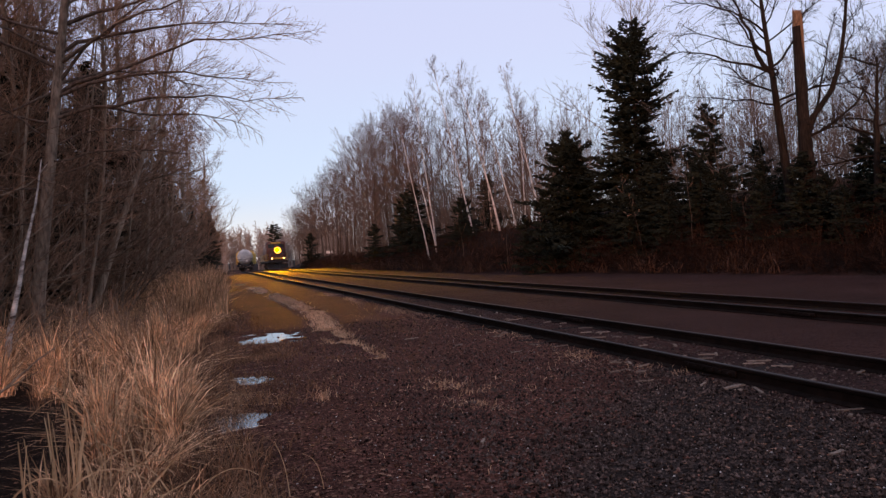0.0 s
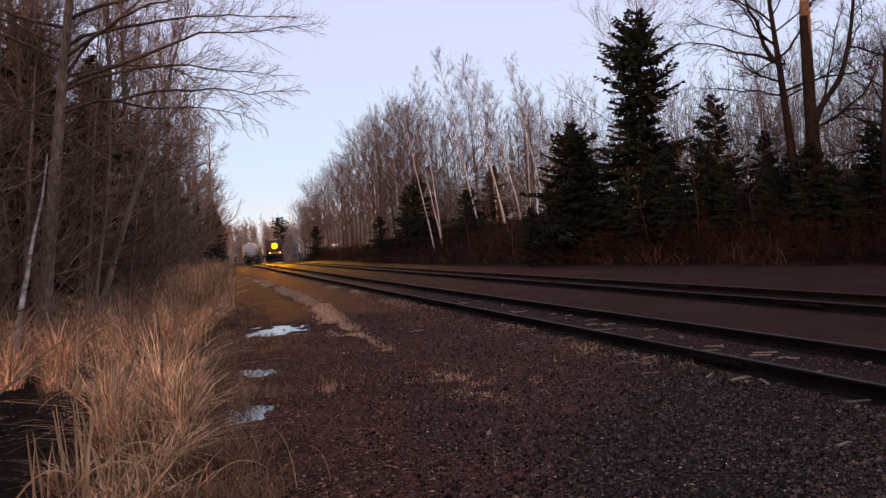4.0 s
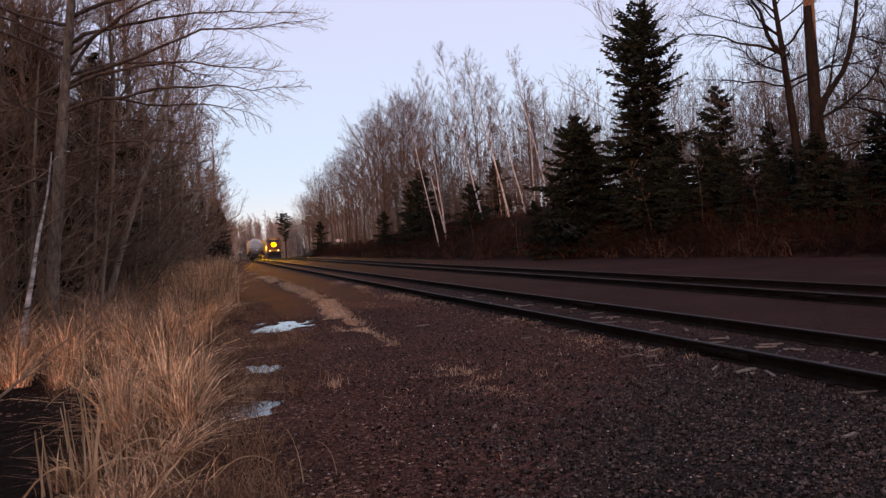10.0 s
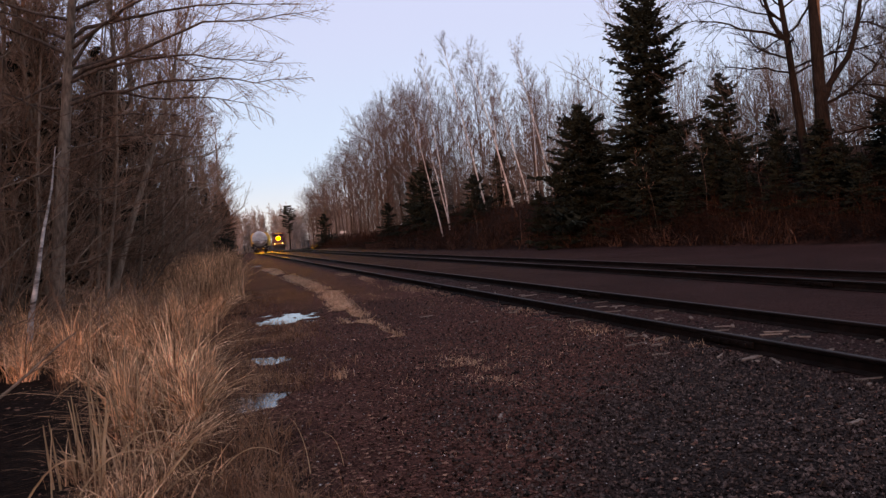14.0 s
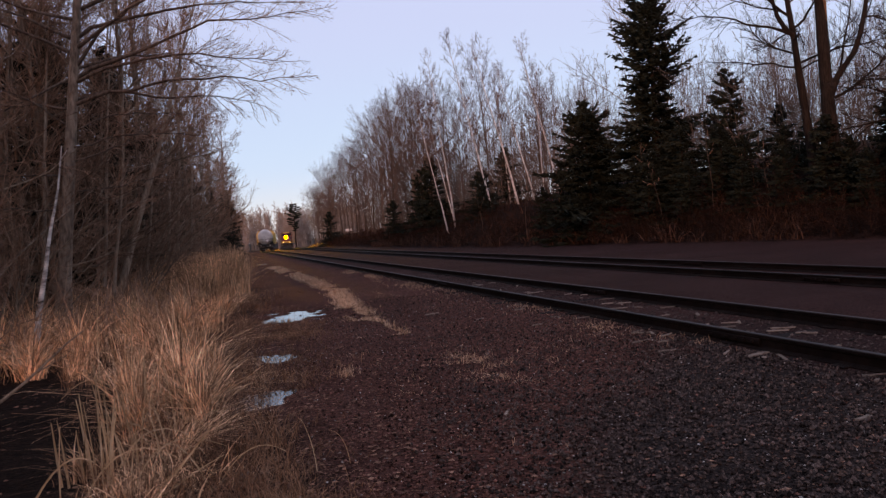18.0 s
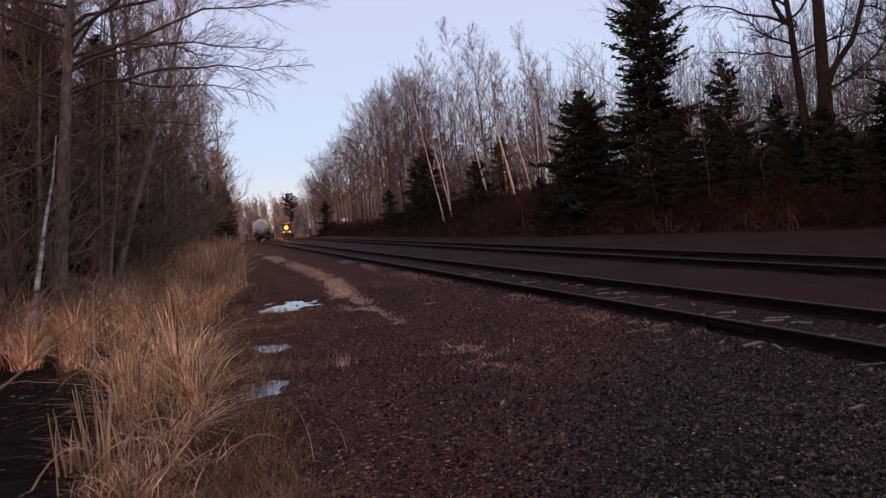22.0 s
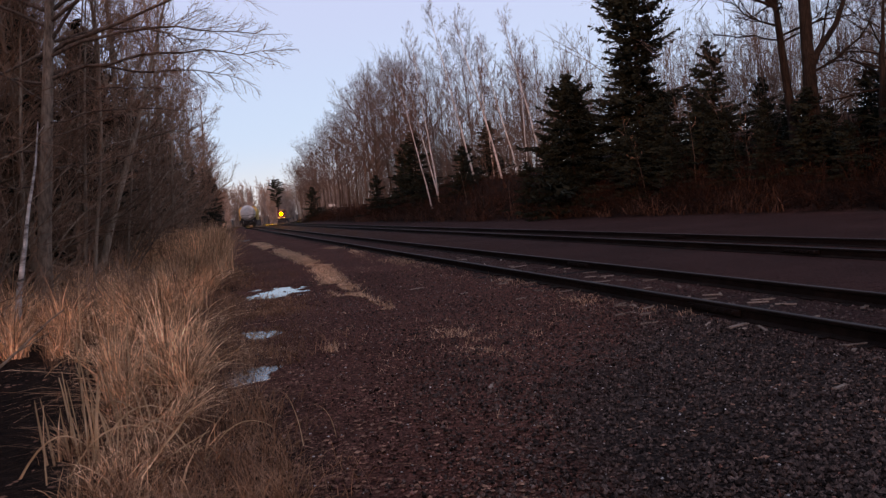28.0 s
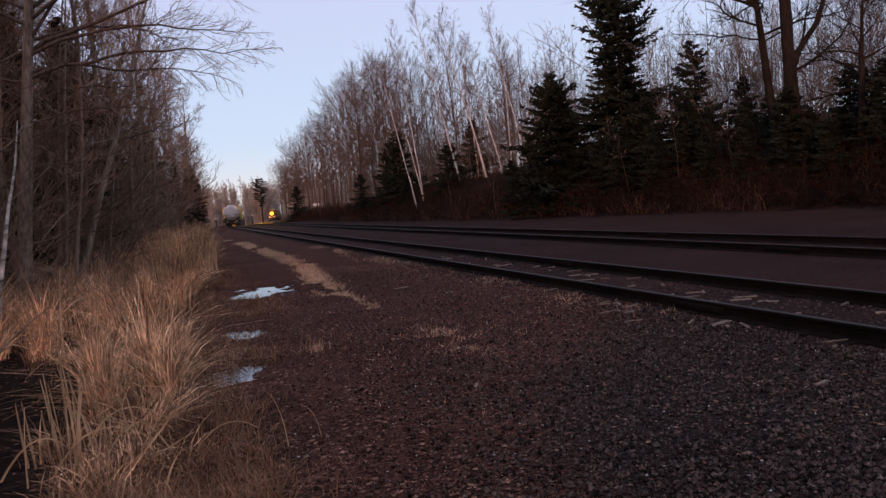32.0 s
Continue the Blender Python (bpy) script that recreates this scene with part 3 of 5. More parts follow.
def spruce_shape(seed, h, spread, step=0.3, per=6, bare=0.05, dense=9, outline=None):
    """A spruce in uneven whorls of drooping boughs hung with sprays; outline: reach at even steps from foot to tip, of the spread."""
    g = np.random.default_rng(seed)
    w = Wood(seed)
    w.trunk.tube([(0, 0, -0.3), (0.02 * h / 10, 0, h * 0.5), (0, 0, h)], [h * 0.016, h * 0.009, 0.012], 7)
    lop, lop_side = g.uniform(0.75, 1.2, 40), g.uniform(0, 2 * math.pi, 40)
    z, whorl = h * bare, 0
    while z < h * 0.985:
        f = z / h
        reach = (1 - f) ** 0.85 if outline is None else float(np.interp(f, np.linspace(0, 1, len(outline)), outline))
        whorl += 1
        for b in range(per if f < 0.9 else 4):
            az = g.uniform(0, 2 * math.pi)
            # every whorl is fuller on one side, so that shoulders and gaps show
            ln = spread * reach * g.uniform(0.5, 1.15) * lop[whorl % 40] * (1 + 0.28 * math.cos(az - lop_side[whorl % 40])) + 0.12
            e = -0.2 + 0.85 * f ** 2 + g.uniform(-0.12, 0.12)
            n = 4
            s = np.linspace(0, 1, n + 1)
            rr = ln * s
            zz = z + g.uniform(-0.4, 0.4) * step + ln * (math.tan(e) * s + 0.42 * (s ** 2 - s))
            path = np.stack([rr * math.cos(az), rr * math.sin(az), zz], 1)
            w.crown.tube(path, np.linspace(0.05, 0.02, n + 1) * (0.6 + 0.4 * (1 - f)), 3)
            side = np.array((-math.sin(az), math.cos(az), 0))
            out = np.array((math.cos(az), math.sin(az), 0))
            for k in range(int(ln * dense * 1.35) + 6):
                u = g.uniform(0.12, 1.0)
                base = np.array([np.interp(u, s, path[:, c]) for c in range(3)])
                sl = (0.2 + 0.35 * ln * (1.1 - u) * 0.5) * g.uniform(0.6, 1.2)
                d = out * g.uniform(0.4, 1.0) + side * g.choice((-1, 1)) * g.uniform(0.2, 1.0) + np.array((0, 0, g.uniform(-0.45, 0.5)))
                d = d / np.linalg.norm(d)
                w.crown.tube([base, base + d * sl * 0.55, base + d * sl], [0.035, 0.055, 0.008], 3)
        z += step * (0.75 + 0.5 * g.random()) * (1.15 - 0.5 * f)
    return w


def build_left_wood():
    """The bare wood along the verge: a big maple whose limbs reach over the grass, a birch, grey trunks, then massed trees."""
    w = Wood(21)
    w.tree(13.5, 0.155, first=0.52, limbs=12, reach=3.6, rise=0.4, subs=7, twigs=5, lean=(0.135, 0.0), wob=0.004, tip=0.005, sides=14, up=0.3, tufts=2)
    # long limbs: height on the trunk, heading, first and last rise, length, thickness
    for z, az, e0, e1, ln, r in ((5.35, 0, 26, 6, 5.2, 0.05), (5.3, 4, 26, -8, 4.5, 0.044), (4.85, -4, 18, -10, 4.7, 0.046), (4.95, 8, 12, -8, 4.0, 0.036), (5.6, -14, 58, 24, 3.6, 0.04), (6.2, 6, 34, 2, 4.8, 0.046), (6.0, -24, 30, 6, 4.2, 0.036), (6.8, 12, 36, 14, 4.6, 0.045), (5.6, 40, 24, 0, 4.2, 0.036), (4.3, 14, 30, -8, 2.8, 0.02), (3.6, -20, 24, 6, 2.4, 0.018), (4.0, -28, 10, -8, 3.0, 0.022),
                              (4.8, 178, -4, 6, 2.4, 0.03), (5.5, 190, -26, -24, 3.0, 0.03), (5.9, 170, 26, 30, 4.0, 0.04), (6.2, 150, 26, 10, 4.2, 0.04), (3.4, 160, 6, 12, 2.6, 0.02), (6.6, 205, 20, 6, 4.0, 0.036), (3.1, 20, 4, 12, 2.0, 0.015), (2.7, 190, 12, 0, 2.2, 0.015), (7.4, -60, 34, 20, 4.4, 0.04), (4.4, 200, 40, 10, 2.6, 0.022)):
        p = np.array((0.135 * z, 0.0, z))
        path = [p]
        for k in range(12):
            e, h = radians(e0 + (e1 - e0) * (k / 11) ** 0.7 + w.g.normal(0, 7)), radians(az + w.g.normal(0, 9))
            p = p + np.array((math.cos(h) * math.cos(e), math.sin(h) * math.cos(e), math.sin(e))) * ln / 12
            path.append(p)
        path = np.array(path)
        w.limbs.tube(path, r * 0.88 * np.linspace(1, 0, 13) ** 1.15 + 0.006, 7)
        w.spray(path[2:], ln * 0.22, 0.009, int(8 + 4.2 * ln), 5, 0.12, 0.06, 0.0035, seg=2, tufts=2)
    make_tree("maple_tree", w, stand(-3.36, 16.7), "tall bare maple whose long limbs overhang the grass", bark=MAPLE, limb_bark=BANKBARK, trunk_label="grey-brown furrowed trunk")
    w = Wood(22)
    w.tree(3.7, 0.062, first=0.9, limbs=1, reach=0.3, subs=1, twigs=2, lean=(0.2, 0.0), wob=0.03, sides=9, foot=1.1)
    make_tree("birch_tree", w, stand(-3.38, 14.7), "thin white birch leaning among dark trunks", bark=BIRCH, twig=TWIG_RED)
    w = Wood(23)
    w.tree(9.0, 0.115, first=0.4, limbs=16, reach=2.6, subs=5, twigs=5, lean=(0.33, 0.02), wob=0.03, tufts=1)
    make_tree("pale_tree", w, stand(-3.1, 21.9), "pale grey bare tree leaning over the grass", bark=PALEBARK)
    kinds = []
    for k in range(6):
        w = Wood(40 + k)
        w.tree(10.5 + 0.9 * k, 0.1 + 0.012 * k, first=0.07 + 0.03 * k, limbs=30, reach=3.4, rise=0.35, subs=7, twigs=6, lean=(0.05, 0), wob=0.05, tip=0.006, sides=7, seg=1, lsides=4, tufts=1)
        t = make_tree("bare_tree", w, stand(-4.6 - 0.7 * k, 20 + 4 * k), "bare grey-brown tree in the dense verge wood", group="verge trees")
        kinds.append(t)
    rng = random.Random(8)
    spots = [(-4.6, 18.6), (-5.6, 22.5), (-6.6, 14.0), (-4.6, 26.0), (-2.4, 31.0), (-3.5, 33.5), (-1.9, 36.0), (-3.0, 40.0), (-1.4, 43.0), (-2.6, 47.0), (-1.0, 50.0), (-2.2, 55.0), (-0.8, 58.0), (-2.0, 63.0), (-0.4, 67.0), (-1.6, 72.0), (0.0, 77.0), (-1.2, 83.0), (0.5, 88.0), (-0.6, 94.0), (0.9, 100.0), (0.0, 107.0), (1.2, 114.0), (0.6, 122.0), (1.6, 130.0), (-7.0, 19.0), (-8.0, 23.0), (-6.0, 28.0), (-7.5, 12.0), (-3.9, 19.4), (-3.0, 23.6), (-2.7, 27.2), (-4.3, 21.3)]
    for x, y in spots:
        s = rng.uniform(0.8, 1.1)
        c = copy_thing(rng.choice(kinds), stand(x, y, rng.uniform(0, 360)))
        c.scale = (s, s, s * rng.uniform(0.9, 1.05))
    poles = []
    for k in range(3):
        w = Wood(50 + k)
        w.tree(8.5 + k, 0.055 + 0.01 * k, first=0.3, limbs=16, reach=1.9, rise=0.25, subs=5, twigs=4, lean=(0.12, 0.0), wob=0.04, tip=0.005, sides=7, seg=1, lsides=4, tufts=1)
        poles.append(make_tree("young_tree", w, stand(-2.7 - 0.5 * k, 19.0 + 2.2 * k), "slim pale young tree at the wood's edge", group="young verge trees", bark=PALEBARK))
    for x, y, s in ((-3.9, 17.6, 0.9), (-2.5, 24.6, 1.0), (-3.2, 26.3, 1.1), (-2.1, 28.5, 1.0), (-4.4, 15.6, 0.9), (-2.0, 33.0, 1.1), (-5.2, 19.8, 1.1), (-1.7, 38.0, 1.15), (-3.6, 28.8, 1.1), (-1.3, 44.5, 1.2), (-5.0, 13.2, 0.9), (-6.0, 17.2, 1.1)):
        c = copy_thing(rng.choice(poles), stand(x, y, rng.uniform(-40, 40)))
        c.scale = (s, s, s)
    # many-stemmed shrubs that arch out of the wood's edge
    shrubs = []
    for k in range(4):
        w = Wood(240 + k)
        for j in range(9):
            az = j * 0.7 + w.g.uniform(-0.3, 0.3)
            d = np.array((0.45 * math.cos(az), 0.45 * math.sin(az), 1.0))
            ln = w.g.uniform(2.6, 5.4)
            lp, _ = w.limb(w.limbs, (0.25 * math.cos(az), 0.25 * math.sin(az), -0.1), d / np.linalg.norm(d), ln, 0.032, 0.008, 7, 0.09, -0.75, 5)
            w.spray(lp[1:], ln * 0.34, 0.009, 9, 5, 0.14, 0.08, 0.005, seg=1, tufts=2)
        w.trunk.tube([(0, 0, -0.3), (0, 0, 0.12)], [0.3, 0.2], 9, True)
        shrubs.append(make_tree("shrub", w, stand(-3.2 - 0.4 * k, 24.5 + 2.6 * k), "tangled bare shrub at the wood's edge", "shrub", "verge shrubs", bark=PALEBARK))
    for x, y, s in ((-3.9, 16.2, 0.7), (-2.6, 24.2, 0.8), (-4.6, 20.0, 1.0), (-3.7, 24.0, 1.0), (-2.2, 29.0, 0.8), (-2.8, 26.6, 1.0), (-2.2, 32.0, 1.0), (-4.8, 17.0, 0.9), (-5.4, 15.0, 0.9), (-4.6, 23.8, 1.2), (-3.6, 28.0, 1.3), (-5.8, 18.4, 1.1)):
        c = copy_thing(rng.choice(shrubs), stand(x, y, rng.uniform(0, 360)))
        c.scale = (s, s, s)
    # dark firs standing inside the wood
    w = spruce_shape(5, 10.0, 2.6, 0.4, 6, 0.06, 7)
    fir = make_tree("fir_tree", w, stand(-7.0, 24.0), "dark green fir hidden in the verge wood", group="verge firs", bark=DARKBARK, twig=NEEDLE)
    for x, y, s in ((-5.6, 27.5, 1.0), (-3.6, 32.5, 0.95), (-6.4, 35, 0.95), (-9.5, 21, 1.1), (-5.2, 45, 0.9), (-4.8, 58, 1.0), (-4.0, 74, 1.0), (-3.0, 92, 0.9), (-12.0, 18, 1.0), (-1.5, 112, 0.8), (0.2, 135, 0.7), (-4.4, 24.4, 0.85), (-5.6, 20.8, 1.0), (-3.5, 29.5, 0.9), (-7.2, 18.6, 0.95), (-2.9, 39.0, 0.9), (-4.6, 36.0, 1.05), (-2.2, 48.0, 0.85), (-8.5, 28.0, 1.1), (-2.0, 64.0, 0.8), (0.2, 71, 0.65), (0.8, 83, 0.75), (1.2, 97, 0.8), (1.7, 107, 0.75), (1.9, 117, 0.7), (-0.6, 58, 0.6), (-4.9, 26.2, 0.97), (-3.3, 26.6, 0.85)):
        c = copy_thing(fir, stand(x, y, 70 * s))
        c.scale = (s, s, s)


build_left_wood()


def build_right_wood():
    g = random.Random(12)
    # leaning birches on the bank
    spots = [(18.5, 60.0, 11.5, 0.085, -0.178, 0.02), (19.8, 62.0, 14.5, 0.1, -0.085, 0.02), (19.5, 61.0, 10.5, 0.085, -0.172, 0.03), (21.9, 58.0, 9.0, 0.08, -0.198, 0.03), (22.6, 60.0, 15.0, 0.105, -0.171, 0.04), (23.5, 56.0, 13.2, 0.12, -0.215, 0.04), (25.4, 57.0, 10.8, 0.1, -0.225, 0.04), (26.8, 55.0, 12.6, 0.1, -0.2, 0.04), (25.2, 62.0, 11.6, 0.085, -0.067, 0.02), (27.6, 60.0, 10.6, 0.08, 0.0, 0.02)]
    for k, (x, y, h, r, lx, ly) in enumerate(spots):
        w = Wood(60 + k)
        w.tree(h, r * 0.85, first=0.45, limbs=19, reach=2.3, rise=0.7, subs=5, twigs=4, lean=(lx, ly), wob=0.022, tip=0.0075, sides=8, up=0.25, seg=1, lsides=4, tufts=2, foot=1.1)
        make_tree("birch_tree", w, stand(x, y), "slender white birch leaning out from the bank", group="bank birches", bark=BIRCH, twig=TWIG_RED, limb_bark=TWIG_RED)
    # grey trees along the bank
    kinds = []
    for k in range(6):
        w = Wood(80 + k)
        w.tree(12.0 + 0.8 * k, 0.14, first=0.28, limbs=17, reach=4.9, rise=0.75, subs=7, twigs=5, lean=(-0.03, 0), wob=0.05, tip=0.0085, sides=7, up=0.25, seg=1, lsides=4, tufts=1, dome=True)
        t = make_tree("bank_tree", w, stand(20.5 + 0.6 * k, 72.0 + 5.5 * k), "bare grey tree on the wooded bank", group="bank trees", bark=BANKBARK, twig=TWIG_PALE)
        kinds.append(t)
    y = 68.0
    while y < 300:
        x = float(toe(y)) + g.uniform(2.5, 8.0)
        k = g.randrange(6)
        s = float(np.interp(y, [60, 75, 90, 110, 130, 160, 300], [14.2, 15.0, 16.2, 16.4, 14.6, 14.0, 15.0])) * g.uniform(0.84, 1.02) / (14.6 + 0.8 * k)
        c = copy_thing(kinds[k], stand(x, y, g.uniform(0, 360)))
        c.scale = (s, s, s)
        y += g.uniform(2.0, 3.5) * (1 + max(0, y - 90) / 120)
    for x, y, s in ((31, 58, 0.6), (33, 66, 0.65), (28.5, 62, 0.75), (36, 52, 0.6), (26.5, 70, 0.9), (38, 40, 0.55), (41, 46, 0.6), (34, 38, 0.5), (36, 31, 0.5), (33, 24, 0.5), (40, 34, 0.6), (38, 27, 0.6), (37, 19, 0.55), (44, 38, 0.65), (31, 15, 0.5)):
        c = copy_thing(g.choice(kinds), stand(x, y, g.uniform(0, 360)))
        c.scale = (s, s, s)
    # spruces
    w = spruce_shape(31, 11.85, 2.5, 0.29, 9, 0.04, 11, (1.1, 1.15, 1.25, 1.15, 0.72, 0.62, 0.7, 0.72, 0.62, 0.4, 0.04))
    make_tree("spruce_tree", w, stand(24.8, 37.7), "tall dark spruce with layered boughs", group="spruces", bark=DARKBARK, twig=NEEDLE)
    w = spruce_shape(32, 7.55, 3.0, 0.28, 10, 0.02, 12, (1.1, 1.15, 1.05, 0.9, 0.78, 0.7, 0.66, 0.56, 0.44, 0.2, 0.03))
    make_tree("spruce_tree", w, stand(20.8, 38.8), "broad young spruce at the foot of the bank", group="spruces", bark=DARKBARK, twig=NEEDLE)
    w = spruce_shape(33, 5.7, 2.0, 0.34, 7, 0.03, 9, (1.2, 1.15, 1.0, 0.9, 0.85, 0.4, 0.5, 0.42, 0.3, 0.2, 0.03))
    s3 = make_tree("spruce_tree", w, stand(26.2, 32.9), "slim dark spruce with gaps between its boughs", group="spruces", bark=DARKBARK, twig=NEEDLE)
    for x, y, s in ((25.6, 28.4, 0.34), (27.4, 29.0, 0.3), (26.9, 23.9, 0.42), (28.5, 22.0, 0.3), (24.0, 31.0, 0.55), (23.4, 41.5, 0.6), (25.4, 21.0, 0.5), (22.6, 36.0, 0.5), (23.5, 33.5, 0.6), (22.4, 31.5, 0.42), (27.5, 36.0, 0.5), (26.5, 26.5, 0.32), (23.9, 22.3, 0.32), (27.8, 19.5, 0.3), (25.5, 17.5, 0.36), (29.5, 33.0, 0.5), (21.4, 43.5, 0.45), (20.5, 57.0, 0.55), (24.3, 24.6, 0.5), (19.6, 68.0, 0.95), (25.2, 62.5, 0.75), (17.3, 122.5, 0.8), (18.2, 79.0, 0.6), (20.8, 76.0, 0.8), (22.2, 60.5, 0.5), (23.8, 26.6, 0.36), (25.3, 25.6, 0.42), (24.4, 23.6, 0.36), (24.4, 29.8, 0.4), (23.2, 28.6, 0.34), (26.0, 20.2, 0.42), (24.9, 19.2, 0.34), (27.0, 21.4, 0.55), (28.4, 20.6, 0.62), (27.8, 18.4, 0.55), (26.2, 22.6, 0.42), (22.2, 34.2, 0.55), (24.0, 35.4, 0.5), (19.6, 42.6, 0.42), (18.9, 64.5, 0.42)):
        c = copy_thing(s3, stand(x, y, 100 * s))
        c.scale = (s * 1.5, s * 1.5, s * 1.2)
        tagged(c, "small dark spruce on the bank")
    # old twin trunks, one of them a broken snag
    w = Wood(90)
    w.tree(13.0, 0.235, first=0.4, limbs=16, reach=4.4, rise=0.25, subs=8, twigs=6, lean=(-0.085, 0.03), wob=0.012, tip=0.006, sides=11, up=0.12, tufts=2)
    # a leading fork and the low crooked limbs: height, heading, first and last rise, length, thickness
    for z, az, e0, e1, ln, r in ((6.6, 160, 58, 74, 5.4, 0.1), (6.9, -18, 40, 82, 3.6, 0.06), (6.6, 168, 24, -6, 5.2, 0.06), (7.4, 200, 34, 8, 4.6, 0.05), (5.2, 150, 20, 6, 3.6, 0.04), (5.0, -30, 24, 36, 3.0, 0.04), (8.4, 170, 30, 6, 4.6, 0.045)):
        q = np.array((-0.085 * z, 0.03 * z, z))
        path = [q]
        for k in range(10):
            e, h = radians(e0 + (e1 - e0) * k / 9 + w.g.normal(0, 8)), radians(az + w.g.normal(0, 12))
            q = q + np.array((math.cos(h) * math.cos(e), math.sin(h) * math.cos(e), math.sin(e))) * ln / 10
            path.append(q)
        w.limbs.tube(path, r * np.linspace(1, 0.05, 11) + 0.008, 7)
        w.spray(np.array(path[2:]), ln * 0.3, 0.014, int(6 + 2.4 * ln), 5, tip=0.0055, up=0.05, tufts=2)
    make_tree("old_tree", w, stand(25.0, 26.1), "old dark bare tree with wide crooked limbs", bark=DARKBARK, twig=DARKBARK)
    w = Wood(91)
    zb = float(ground_z(24.7, 24.8))
    top = 10.9 - zb
    w.trunk.tube([(0.02, 0, -0.4), (0.0, 0, 1.2), (-0.04, 0, 3.0), (-0.1, 0.02, 5.0), (-0.12, 0.02, top - 0.6)], [0.4, 0.33, 0.29, 0.25, 0.22], 12)
    # the live limb swings out from low on the trunk and then climbs beside it
    bow = np.array([(0.1, 0, 4.1), (0.42, -0.02, 4.75), (0.85, -0.05, 5.25), (1.4, -0.08, 5.85), (1.75, -0.1, 6.6), (2.05, -0.1, 7.5), (2.3, -0.12, 8.6), (2.5, -0.12, 9.9), (2.45, -0.1, 11.4), (2.6, 0, 13.0)])
    w.limbs.tube(bow, np.linspace(0.16, 0.03, 10), 8)
    w.spray(bow[4:], 1.9, 0.024, 14, 6, tip=0.006, up=0.05, tufts=2)
    for start, d, ln, r in (((2.0, -0.1, 7.3), (0.9, -0.1, 0.35), 3.2, 0.05), ((0.1, 0, 3.9), (0.8, -0.3, 0.5), 4.0, 0.08), ((1.75, -0.1, 6.6), (0.5, 0.2, 0.9), 4.2, 0.05), ((0.6, 0, 5.0), (0.35, 0.3, 0.95), 5.0, 0.05)):
        lp, _ = w.limb(w.limbs, start, np.array(d) / np.linalg.norm(d), ln, r, 0.012, 7, 0.14, 0.1, 6)
        w.spray(lp, 1.4, 0.016, 10, 6, tip=0.006, up=0.05, tufts=2)
    snag = make_tree("snag_tree", w, stand(24.7, 24.8), "broken dead trunk with one live side limb", bark=DARKBARK, twig=DARKBARK)
    s = Shape()
    n = 12
    a = np.arange(n) * 2 * math.pi / n
    rg = np.random.default_rng(6)
    lower = np.stack([-0.12 + 0.216 * np.cos(a), 0.02 + 0.216 * np.sin(a), np.full(n, top - 0.6)], 1)
    upper = np.stack([-0.11 + 0.17 * np.cos(a), 0.02 + 0.17 * np.sin(a), top - 0.15 + 0.35 * np.sin(a + 0.6) + rg.uniform(-0.2, 0.3, n)], 1)
    mid = np.array([[-0.1, 0.02, top - 0.25]])
    s.add(np.concatenate([lower, upper, mid]), [(k, (k + 1) % n, n + (k + 1) % n, n + k) for k in range(n)], [(2 * n, n + k, n + (k + 1) % n) for k in range(n)])
    part("broken_top", s, SNAGWOOD, snag, "splintered bare wood where the top broke off")
    bark_strip = Shape()
    bark_strip.tube([(-0.06, -0.2, top - 2.1), (-0.1, -0.19, top - 1.3), (-0.12, -0.175, top - 0.3)], [0.01, 0.07, 0.08], 6)
    part("peeled_patch", bark_strip, SNAGWOOD, snag, "orange-brown peeled patch")
    # crooked tree and a many-stemmed tree behind the tall spruce
    w = Wood(92)
    w.tree(6.2, 0.2, first=0.3, limbs=14, reach=3.4, rise=0.15, subs=6, twigs=5, lean=(0.06, -0.04), wob=0.08, tip=0.007, up=0.12, tufts=2)
    make_tree("crooked_tree", w, stand(25.6, 22.3), "crooked bare tree with spreading dark limbs", bark=DARKBARK, twig=DARKBARK)
    w = Wood(93)
    w.tree(14.5, 0.2, first=0.2, limbs=22, reach=7.5, rise=0.8, subs=7, twigs=5, wob=0.03, tip=0.008, up=0.35, tufts=1)
    make_tree("ash_tree", w, stand(30.5, 46.3), "tall bare tree with steep fan-like branches", twig=TWIG_PALE)


build_right_wood()


